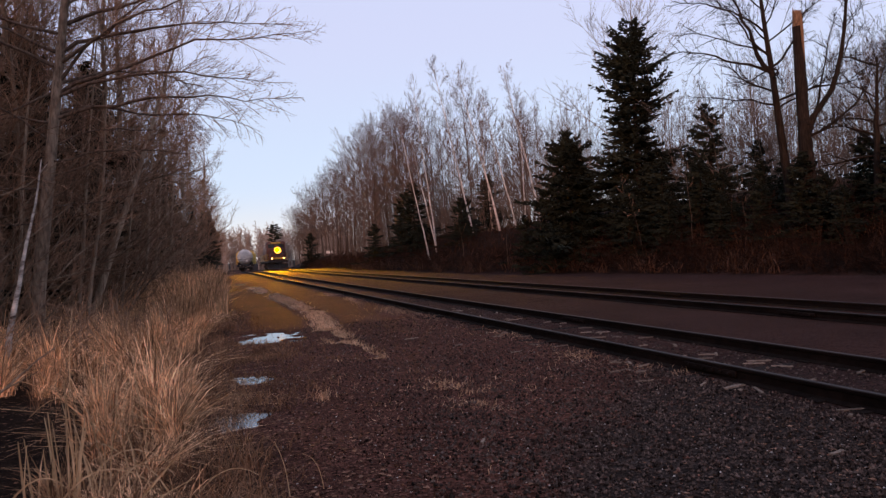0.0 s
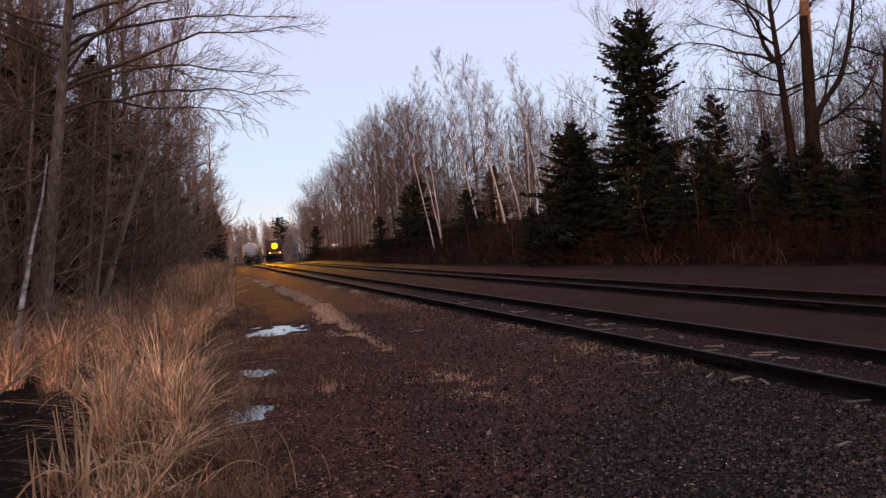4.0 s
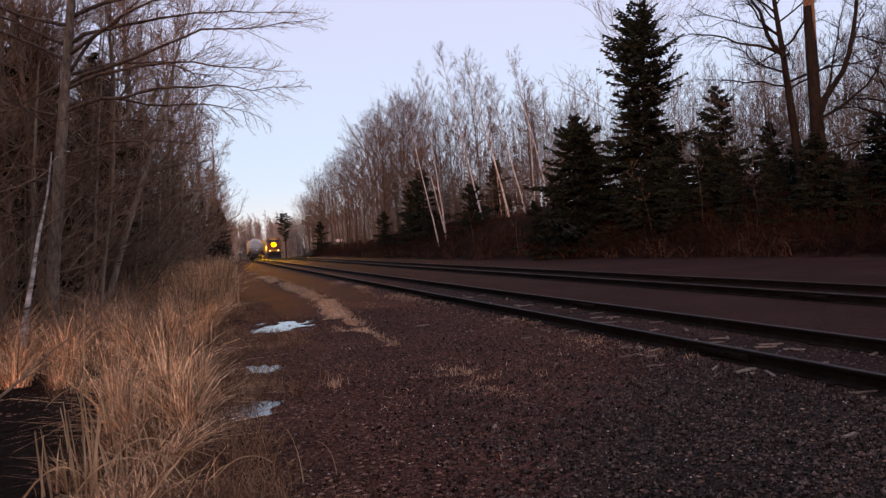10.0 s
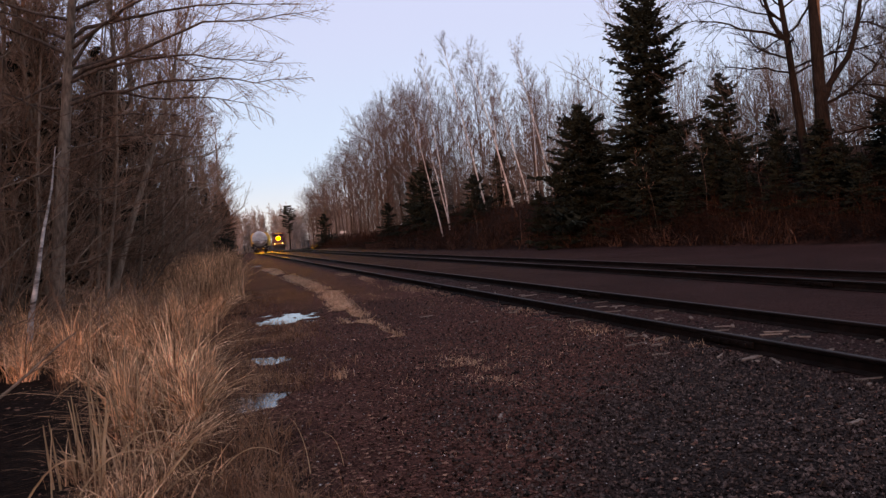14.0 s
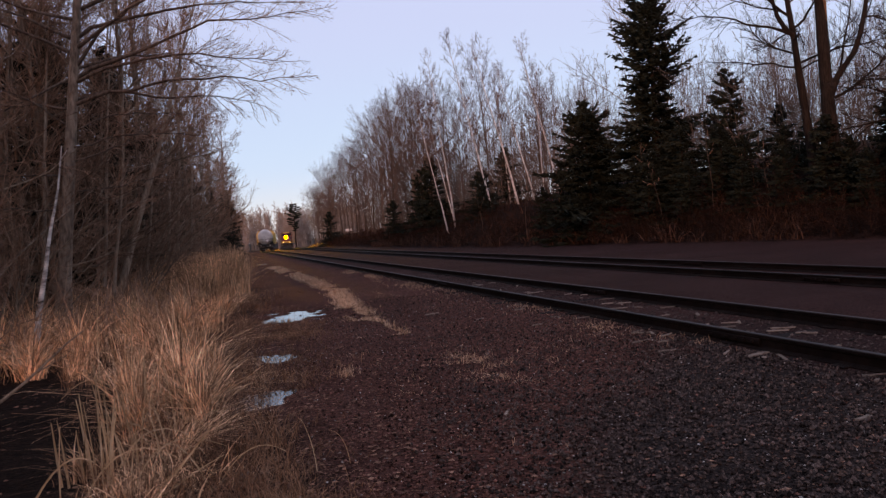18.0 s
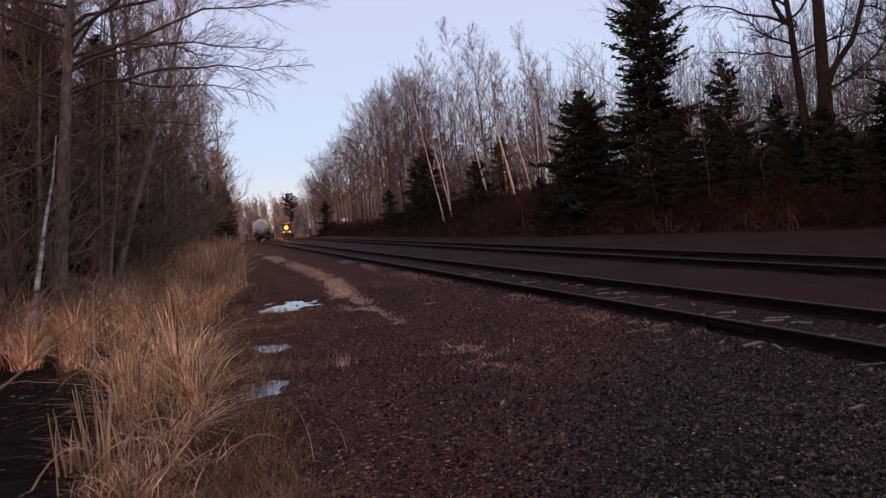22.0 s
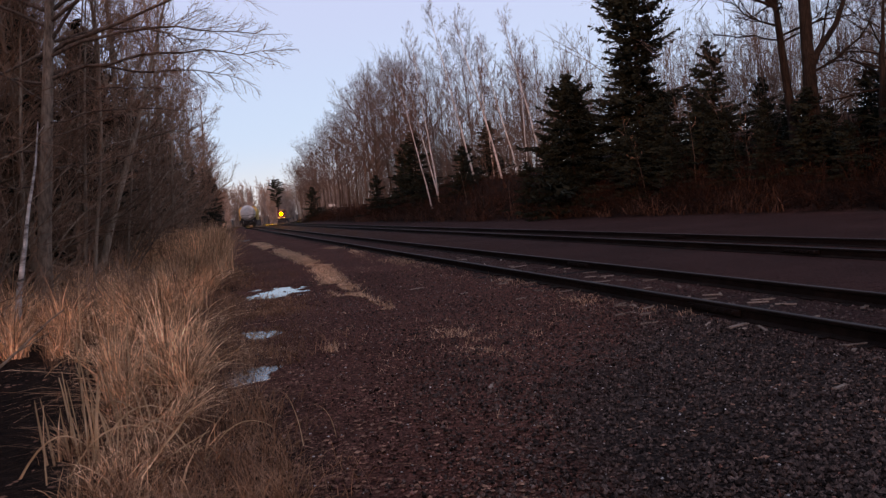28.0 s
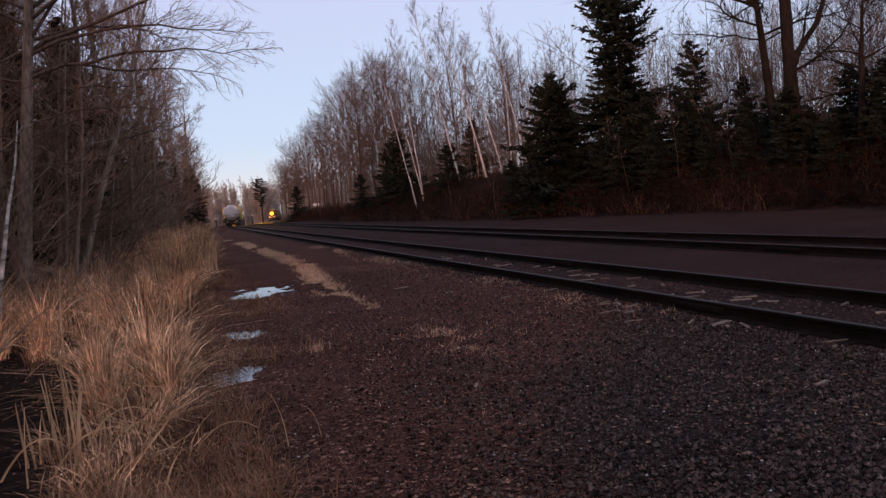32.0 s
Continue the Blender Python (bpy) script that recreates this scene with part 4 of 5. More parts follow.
def build_far_woods():
    """Massed thin trees behind the front rows and across the end of the cutting."""
    lite = []
    for k in range(4):
        w = Wood(120 + k)
        w.tree(11.5 + k, 0.09, first=0.15, limbs=13, reach=3.2, rise=0.75, subs=4, twigs=3, wob=0.03, tip=0.012, sides=5, up=0.22, seg=1, lsides=3)
        s = Shape()
        s.merge(w.trunk.arrays()).merge(w.done().crown.arrays())
        lite.append(s.arrays())
    thick = []
    for k in range(3):
        w = Wood(140 + k)
        w.tree(10.5 + k, 0.16, first=0.1, limbs=12, reach=3.6, rise=0.75, subs=3, twigs=2, wob=0.05, tip=0.06, sides=4, up=0.5, seg=1, lsides=3)
        s = Shape()
        s.merge(w.trunk.arrays()).merge(w.done().crown.arrays())
        thick.append(s.arrays())
    rng = random.Random(77)

    def wood(name, label, spots, material=TWIG, pick=lite):
        s = Shape()
        for x, y, k in spots:
            s.merge(rng.choice(pick), stand(x, y, rng.uniform(0, 360)), k)
        tagged(part(name, s, material, None), label, "woods", kind="stuff")

    right = [(float(toe(y)) + rng.uniform(8, 38), y, rng.uniform(0.5, 0.8) if y < 62 else rng.uniform(0.7, 1.0)) for y in (rng.uniform(14, 130) for _ in range(185))]
    right += [(float(toe(y)) + rng.uniform(5, 16), y, rng.uniform(0.7, 0.92)) for y in (rng.uniform(60, 130) for _ in range(76))]
    right += [(float(toe(y)) + rng.uniform(7, 24), y, rng.uniform(0.7, 0.95)) for y in (rng.uniform(130, 320) for _ in range(50))]
    right += [(float(toe(y)) + rng.uniform(8, 28), y, rng.uniform(0.4, 0.58)) for y in (rng.uniform(10, 50) for _ in range(110))]
    wood("background_woods", "thin bare trees massed on the bank", right, TWIG_PALE)
    left = [(float(bend(y)) - rng.uniform(5, 26) * (1 - 0.3 * (y > 80)), y, rng.uniform(0.75, 1.0)) for y in (8 + 140 * rng.random() ** 1.5 for _ in range(78))]
    wood("background_woods", "dense bare trees behind the grassy verge", left)
    end = []
    for _ in range(230):
        y = rng.uniform(285, 345)
        x = rng.uniform(-10, 58)
        if abs(x - float(far_line(y))) > 4.5:
            end.append((x, y, rng.uniform(0.95, 1.35)))
    end += [(rng.uniform(30, 75), rng.uniform(384, 410), rng.uniform(1.2, 1.6)) for _ in range(60)]
    end += [(rng.uniform(-14, 2) + 0.6 * float(bend(y)), y, rng.uniform(0.7, 0.95)) for y in (rng.uniform(150, 300) for _ in range(24))]
    wood("distant_woods", "bare woods across the end of the line, haze put into their colour", end, TWIG_FAR, thick)
    # trees out of view, added only to block sky light and low sun
    behind = [(rng.uniform(22, 40), rng.uniform(-50, 12), 1.1) for _ in range(40)] + [(rng.uniform(-20, -5), rng.uniform(-45, 9), 1.0) for _ in range(50)]
    wood("woods_behind", "unseen bare woods added to shade the lot from both sides", behind, TWIG, thick)
    w = Wood(150)
    w.trunk.tube([(0, 0, -0.4), (0.1, 0, 8), (0, 0, 17)], [0.3, 0.2, 0.04], 7)
    g = np.random.default_rng(9)
    for z in np.arange(6.5, 16.8, 0.75):
        for b in range(5):
            az, ln = g.uniform(0, 6.28), (0.6 + 2.6 * math.sin(math.pi * min(1, (17.4 - z) / 11)) ** 0.8) * g.uniform(0.6, 1.1)
            d = np.array((math.cos(az), math.sin(az), 0.25))
            p = np.array((0, 0, z))
            w.crown.tube([p, p + d * ln * 0.5, p + d * ln], [0.05, 0.04, 0.02], 3)
            for _ in range(15):
                q = p + d * ln * g.uniform(0.2, 1.05)
                e = g.normal(0, 1, 3)
                e = e / np.linalg.norm(e) * np.array((1, 1, 0.5))
                w.crown.tube([q - e * 0.4, q, q + e * 0.45], [0.05, 0.3, 0.04], 4)
    make_tree("pine_tree", w, stand(26.6, 285.0), "lone tall white pine above the distant woods", bark=DARKBARK, twig=NEEDLE)


build_far_woods()


def scatter(shape, x, y, size, g, flat=0.6, lift=0.25):
    n = len(x)
    z = ground_z(x, y) + size * lift
    o = np.array([(1, 0, 0), (0, 1, 0), (-1, 0, 0), (0, -1, 0), (0, 0, flat), (0, 0, -flat)], float)
    p = o[None] * (1 + g.uniform(-0.4, 0.35, (n, 6, 1))) + g.normal(0, 0.12, (n, 6, 3))
    a = g.uniform(0, 6.28, n)
    c, s = np.cos(a)[:, None], np.sin(a)[:, None]
    px, py = p[..., 0] * c - p[..., 1] * s, p[..., 0] * s + p[..., 1] * c
    v = np.stack([x[:, None] + px * size[:, None], y[:, None] + py * size[:, None], z[:, None] + p[..., 2] * size[:, None]], -1).reshape(-1, 3)
    f = np.array([(0, 1, 4), (1, 2, 4), (2, 3, 4), (3, 0, 4), (1, 0, 5), (2, 1, 5), (3, 2, 5), (0, 3, 5)])
    shape.add(v, t=(f[None] + (np.arange(n) * 6)[:, None, None]).reshape(-1, 3))


def build_brush():
    """Bramble and dead fern tangles on the foot of the bank and under the verge trees."""
    for label, spots in (("red-brown bramble tangle on the bank", [(float(toe(y)) + abs(g2) * 3.2 + 0.2, y) for y, g2 in zip(12 + 118 * np.random.default_rng(3).random(900) ** 1.7, np.random.default_rng(4).normal(0, 1, 900))]),
                         ("brown undergrowth under the verge trees", [(float(bend(y)) - 1.8 - abs(g2) * 2.6 + 0.02 * y, y) for y, g2 in zip(np.random.default_rng(5).uniform(14, 130, 420), np.random.default_rng(6).normal(0, 1, 420))])):
        w = Wood(len(label))
        for x, y in spots:
            z = float(ground_z(x, y))
            for _ in range(7):
                d = w.g.normal(0, 0.55, 3)
                d[2] = abs(d[2]) + 0.7
                d = d / np.linalg.norm(d)
                ln = w.g.uniform(0.5, 1.7)
                lp, _ = w.limb(w.crown, (x + w.g.normal(0, 0.5), y + w.g.normal(0, 0.5), z - 0.05), d, ln, 0.012, 0.005, 3, 0.22, -0.5, 3)
                for b in (1, 2, 2):
                    w.fine.append((*lp[b], *(w.way(d, 0.7) * ln * 0.45), 0.008, 0.004))
        # bank undergrowth gets the shade-darkened tone, the brighter verge the plain twig tone
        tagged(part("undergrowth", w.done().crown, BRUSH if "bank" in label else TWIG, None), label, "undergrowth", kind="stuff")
    g = np.random.default_rng(41)
    n = 16000
    y = 11 + 90 * g.random(n) ** 1.8
    x = toe(y) - 0.4 + np.abs(g.normal(0, 3.2, n))
    s = Shape()
    scatter(s, x, y, g.uniform(0.02, 0.07, n), g, 0.25, g.uniform(0, 9, n))
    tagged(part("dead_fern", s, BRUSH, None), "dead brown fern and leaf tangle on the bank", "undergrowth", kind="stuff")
    # waist- to head-high thickets that close the wood below the crowns
    for label, edge, seed in (("dense bare thicket under the verge trees", lambda y, u: float(bend(y)) - 2.6 + 0.022 * y - 9 * u - 2.2 * (y < 36), 7), ("dense bare thicket on the bank", lambda y, u: float(toe(y)) + 6.5 + 18 * u, 8)):
        w = Wood(300 + seed)
        for _ in range(480 if seed == 7 else 640):
            y = 13 + 125 * w.g.random() ** 1.3
            x = edge(y, w.g.random())
            z = float(ground_z(x, y)) - 0.05
            for _ in range(4):
                d = w.g.normal(0, 0.3, 3)
                d[2] = 1.0
                d = d / np.linalg.norm(d)
                ln = w.g.uniform(1.4, 4.2 if seed == 7 else 6.4)
                lp, _ = w.limb(w.crown, (x + w.g.normal(0, 0.4), y + w.g.normal(0, 0.4), z), d, ln, 0.02, 0.007, 3, 0.12, 0.1, 3)
                for _ in range(11):
                    w.fine.append((*lp[w.g.integers(1, 4)], *(w.way(d, 0.6) * ln * w.g.uniform(0.2, 0.5)), 0.011, 0.006))
        tagged(part("thicket", w.done().crown, TWIG if seed == 7 else TWIG_PALE, None), label, "thicket", kind="stuff")
    # young saplings on the bank face
    for k, (x, y, h, lx) in enumerate(((22.3, 34.5, 4.2, -0.12), (21.8, 33.0, 3.4, -0.2), (23.0, 30.5, 4.6, -0.1), (19.9, 41.0, 4.0, -0.05), (19.0, 44.5, 3.6, 0.1), (18.0, 50.0, 4.0, -0.1), (23.4, 27.0, 3.0, -0.15))):
        w = Wood(170 + k)
        w.tree(h, 0.026, first=0.5, limbs=4, reach=0.7, subs=2, twigs=2, lean=(lx, 0.03), wob=0.08, tip=0.005, sides=5)
        make_tree("sapling", w, stand(x, y), "thin bent sapling on the bank", group="saplings", bark=BANKBARK)


build_brush()


# ---- grass ----
def blades(shape, x, y, h, width, g, bow=0.5, lean=None):
    """Curved dry blades standing on the ground at x, y."""
    n = len(x)
    z = ground_z(x, y) - 0.02
    az = g.uniform(0, 2 * math.pi, n) if lean is None else lean
    b = np.abs(g.normal(0, bow, n)) + 0.08
    b = np.minimum(np.where(g.random(n) < 0.14, b * 2.4 + 0.3, b), 1.7)
    face = g.uniform(0, math.pi, n)
    lv = np.array([0, 0.35, 0.7, 1.0])
    r = h[:, None] * b[:, None] * lv ** 1.8
    up = h[:, None] * lv * (1 - 0.32 * np.minimum(b, 1.6)[:, None] * lv ** 1.5)
    wd = width[:, None] * np.array([1, 0.9, 0.6, 0.12])
    px, py, pz = x[:, None] + r * np.cos(az)[:, None], y[:, None] + r * np.sin(az)[:, None], z[:, None] + up
    ox, oy = wd * np.cos(face)[:, None] / 2, wd * np.sin(face)[:, None] / 2
    v = np.stack([np.stack([px - ox, py - oy, pz], -1), np.stack([px + ox, py + oy, pz], -1)], 2).reshape(-1, 3)
    base = (np.arange(n) * 8)[:, None] + np.array([0, 2, 4])[None]
    shape.add(v, np.stack([base, base + 1, base + 3, base + 2], -1).reshape(-1, 4))


def build_grass():
    g = np.random.default_rng(14)
    xs, ys, hs, ws, az, bo = [], [], [], [], [], []

    def tussock(x, y, sp, h, n, width=1.0, flop=None):
        sp = sp * 0.8
        dx, dy = g.normal(0, sp, n), g.normal(0, sp, n)
        xs.append(x + dx)
        ys.append(y + dy)
        # each tussock stiff or floppy, and laid over its own way by wind and snow
        stiff, laid = g.choice((0.35, 0.7, 1.1, 1.5), p=(0.2, 0.3, 0.3, 0.2)), g.uniform(-math.pi, math.pi)
        stiff = flop or stiff
        az.append(np.where(g.random(n) < 0.6, laid + g.normal(0, 0.6, n), np.arctan2(dy, dx) + g.normal(0, 0.9, n)))
        bo.append(np.full(n, stiff))
        hs.append(h * g.uniform(0.35, 1.12, n) * (1.1 - 0.25 * stiff))
        ws.append((0.0044 + 0.0003 * y) * g.uniform(0.5, 1.7, n) * np.where(g.random(n) < 0.1, 2.4, 1.0) * width)

    # separate fanning tussocks near by, with dark soil between them
    kept = []
    for _ in range(2600):
        y = 6.3 + 22 * g.random() ** 1.5
        right = np.interp(y, [6, 8, 9.5, 11, 14, 18, 23, 28, 34], [-0.4, -0.2, -0.08, -0.35, -0.3, 0.0, 0.35, 0.75, 1.0])
        x = right - g.random() ** 0.8 * (0.6 + 0.3 * y)
        if y < 11.5 and x < np.interp(y, [5, 6, 7.4, 9.5, 11.5], [-1.05, -1.2, -1.45, -1.75, -2.1]) and g.random() < 0.95:
            continue
        gap = 0.41 + 0.01 * y
        if (y < 10.5 + 2 * (float(vnoise(x * 1.7, y, 51)) - 0.5) and x < -1.2 - 0.06 * max(0, y - 7) + 0.5 * (float(vnoise(x * 2, y * 1.5, 52)) - 0.5)) or (x + 2.1) ** 2 / 0.35 + (y - 9.6) ** 2 / 2.2 < 1 or (x + 1.5) ** 2 / 0.2 + (y - 7.4) ** 2 / 0.5 < 1:
            continue
        if all((x - a) ** 2 + (y - b) ** 2 > gap * gap for a, b in kept):
            open_left = x < -1.3 - 0.12 * max(0, y - 9) and y < 11.5
            if open_left and g.random() < (0.92 if x < -1.35 and y < 10.5 else 0.6):
                continue
            kept.append((x, y))
            low = open_left or g.random() < 0.35
            tussock(x, y, 0.07 + 0.004 * y, g.uniform(0.25, 0.5) if low else g.uniform(0.55, 1.25), 90 if low else int(g.uniform(110, 220)))
    for x, y, h, n in ((-0.42, 7.7, 0.85, 150), (-0.6, 8.6, 0.95, 170), (-0.3, 9.4, 0.8, 150), (-0.55, 10.6, 1.0, 170), (-0.9, 12.0, 1.1, 170), (-1.15, 8.9, 1.05, 150)):
        tussock(x, y, 0.09, h, n)
    for _ in range(30):
        tussock(g.uniform(-0.95, -0.2), g.uniform(4.3, 6.4), 0.1, g.uniform(0.2, 0.42), 30, width=1.2)
    for _ in range(130):
        tussock(g.uniform(-5.5, 0.2), g.uniform(22, 42), 0.35, g.uniform(0.8, 1.2), 90, 0.8, 0.3)
    for _ in range(110):
        tussock(g.uniform(-2.2, 0.6), g.uniform(25, 39), 0.4, g.uniform(1.15, 1.65), 210, 0.8, 0.25)
    for _ in range(50):
        tussock(g.uniform(-7, -2.5), g.uniform(11.5, 24), 0.35, g.uniform(0.6, 1.15), 80, 0.8)
    s = Shape()
    x, y, h, w_, a, b = map(np.concatenate, (xs, ys, hs, ws, az, bo))
    keep = ~((x > 0.3 + 0.03 * (y - 10)) & (y < 25)) & (x < 0.7)
    blades(s, x[keep], y[keep], h[keep], w_[keep], g, b[keep], a[keep])
    tagged(part("tall_grass", s, STRAW, None), "tall dry straw-coloured grass in tussocks on the verge", "grass", kind="stuff")
    # matted low grass between the clumps, and pale strips on the track verge
    s = Shape()
    n = 12000
    y = 4.0 + 23 * g.random(n) ** 1.6
    x = 0.35 - (0.2 + 0.22 * y) * g.random(n)
    k = ~((y < 11) & (x < -1.15 - 0.06 * np.maximum(0, y - 7))) | (g.random(n) < 0.3 * vnoise(x * 2, y * 1.5, 53))
    x, y, n = x[k], y[k], int(k.sum())
    blades(s, x, y, g.uniform(0.12, 0.45, n), np.full(n, 0.004) + 0.0003 * y, g, 1.3)
    n = 1900
    y = g.uniform(4.1, 6.9, n)
    x = g.normal(0.1, 0.36, n)
    k = vnoise(x * 3, y * 3, 31) > 0.45
    blades(s, x[k], y[k], g.uniform(0.05, 0.3, k.sum()), g.uniform(0.003, 0.008, k.sum()), g, 1.3)
    n = 5200
    y = 8.3 + 16 * g.random(n) ** 1.3
    x = g.normal(0.42, 0.42, n) + 0.012 * y
    k = (vnoise(x * 1.6, y * 1.1, 33) + 0.4 * vnoise(x * 6, y * 5, 34) > 0.72)
    blades(s, x[k], y[k], g.uniform(0.05, 0.2, k.sum()), np.full(k.sum(), 0.006) + 0.0003 * y[k], g, 1.2)
    for cx, cy, sx, sy, n in ((0.75, 12.9, 0.42, 0.5, 1300), (0.35, 15.0, 0.3, 0.9, 700), (0.6, 19.5, 0.3, 1.5, 1300), (0.3, 9.6, 0.25, 0.4, 420), (1.1, 14.2, 0.3, 0.3, 420), (0.75, 23.5, 0.25, 1.6, 900)):
        x, y = g.normal(cx, sx, n), g.normal(cy, sy, n)
        wet = np.min([((x - a) / (1.2 * b)) ** 2 + ((y - c) / (1.2 * d)) ** 2 for a, c, b, d, _ in PUDDLES], axis=0) > 1
        blades(s, x[wet], y[wet], g.uniform(0.05, 0.2, wet.sum()), np.full(wet.sum(), 0.008), g, 1.2)
    tagged(part("matted_grass", s, STRAW_BROWN, None), "flattened brown grass between the clumps", "grass", kind="stuff")
    s = Shape()
    n = 19000
    u = g.random(n)
    y = 11.6 + 36 * u ** 1.5
    x = np.interp(y, [11.5, 14, 18, 22.5, 30, 46], [2.45, 2.5, 2.75, 3.15, 3.1, 2.9]) + g.normal(0, 0.15, n) * (0.8 + y * 0.012)
    patch = vnoise(x * 1.3, y * 0.4, 21) + 0.7 * vnoise(x * 4, y * 2.2, 22)
    k = patch > 0.74
    blades(s, x[k], y[k], g.uniform(0.04, 0.11, k.sum()), np.full(k.sum(), 0.009) + 0.0005 * y[k], g, 1.1)
    n = 5200
    y = 7.0 + 16 * g.random(n) ** 1.3
    x = g.uniform(0.5, 5.3, n)
    patch = vnoise(x * 1.1, y * 0.8, 25) + 0.5 * vnoise(x * 4, y * 4, 26)
    k = patch > 1.06
    blades(s, x[k], y[k], g.uniform(0.03, 0.1, k.sum()), np.full(k.sum(), 0.006), g, 1.3)
    n = 2200
    y = 9 + 24 * g.random(n)
    x = 5.05 + g.normal(0, 0.16, n)
    k = vnoise(x * 0.7, y * 0.45, 29) > 0.55
    blades(s, x[k], y[k], g.uniform(0.05, 0.16, k.sum()), np.full(k.sum(), 0.007), g, 0.9)
    for cx, cy, sx, sy, n in ((2.8, 8.6, 0.2, 0.35, 520), (2.85, 7.6, 0.22, 0.4, 420), (5.35, 9.6, 0.1, 0.2, 120), (5.4, 7.7, 0.1, 0.22, 110), (5.35, 12.6, 0.1, 0.5, 160), (5.4, 24.0, 0.15, 2.2, 420), (5.4, 18.8, 0.15, 1.6, 360), (1.7, 5.6, 0.25, 0.3, 60), (5.1, 15.5, 0.2, 2.6, 420), (5.15, 9.4, 0.14, 0.35, 120), (5.2, 7.6, 0.12, 0.4, 90), (4.6, 17.5, 0.4, 2.0, 260)):
        x, y = g.normal(cx, sx, n), g.normal(cy, sy, n)
        k = vnoise(x * 5, y * 4, 41) > 0.42
        blades(s, x[k], y[k], g.uniform(0.03, 0.11, k.sum()), np.full(k.sum(), 0.006), g, 1.0)
    x, y = g.normal(1.28, 0.05, 80), g.normal(8.75, 0.08, 80)
    blades(s, x, y, g.uniform(0.06, 0.22, 80), np.full(80, 0.005), g, 0.6)
    tagged(part("short_grass", s, STRAW_DIM, None), "short bleached grass in strips on the gravel", "grass", kind="stuff")


build_grass()


def build_ferns():
    g = np.random.default_rng(61)
    n = 11000
    y = 12 + 70 * g.random(n) ** 1.5
    x = toe(y) - 0.3 + np.abs(g.normal(0, 2.4, n))
    k = vnoise(x * 0.9, y * 0.6, 62) + 0.5 * vnoise(x * 3, y * 2.4, 63) > 0.82
    x, y, n = x[k], y[k], int(k.sum())
    s = Shape()
    blades(s, x, y, g.uniform(0.3, 1.1, n), g.uniform(0.014, 0.05, n), g, 1.0)
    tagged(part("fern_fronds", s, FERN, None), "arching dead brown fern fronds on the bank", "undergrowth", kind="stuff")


build_ferns()


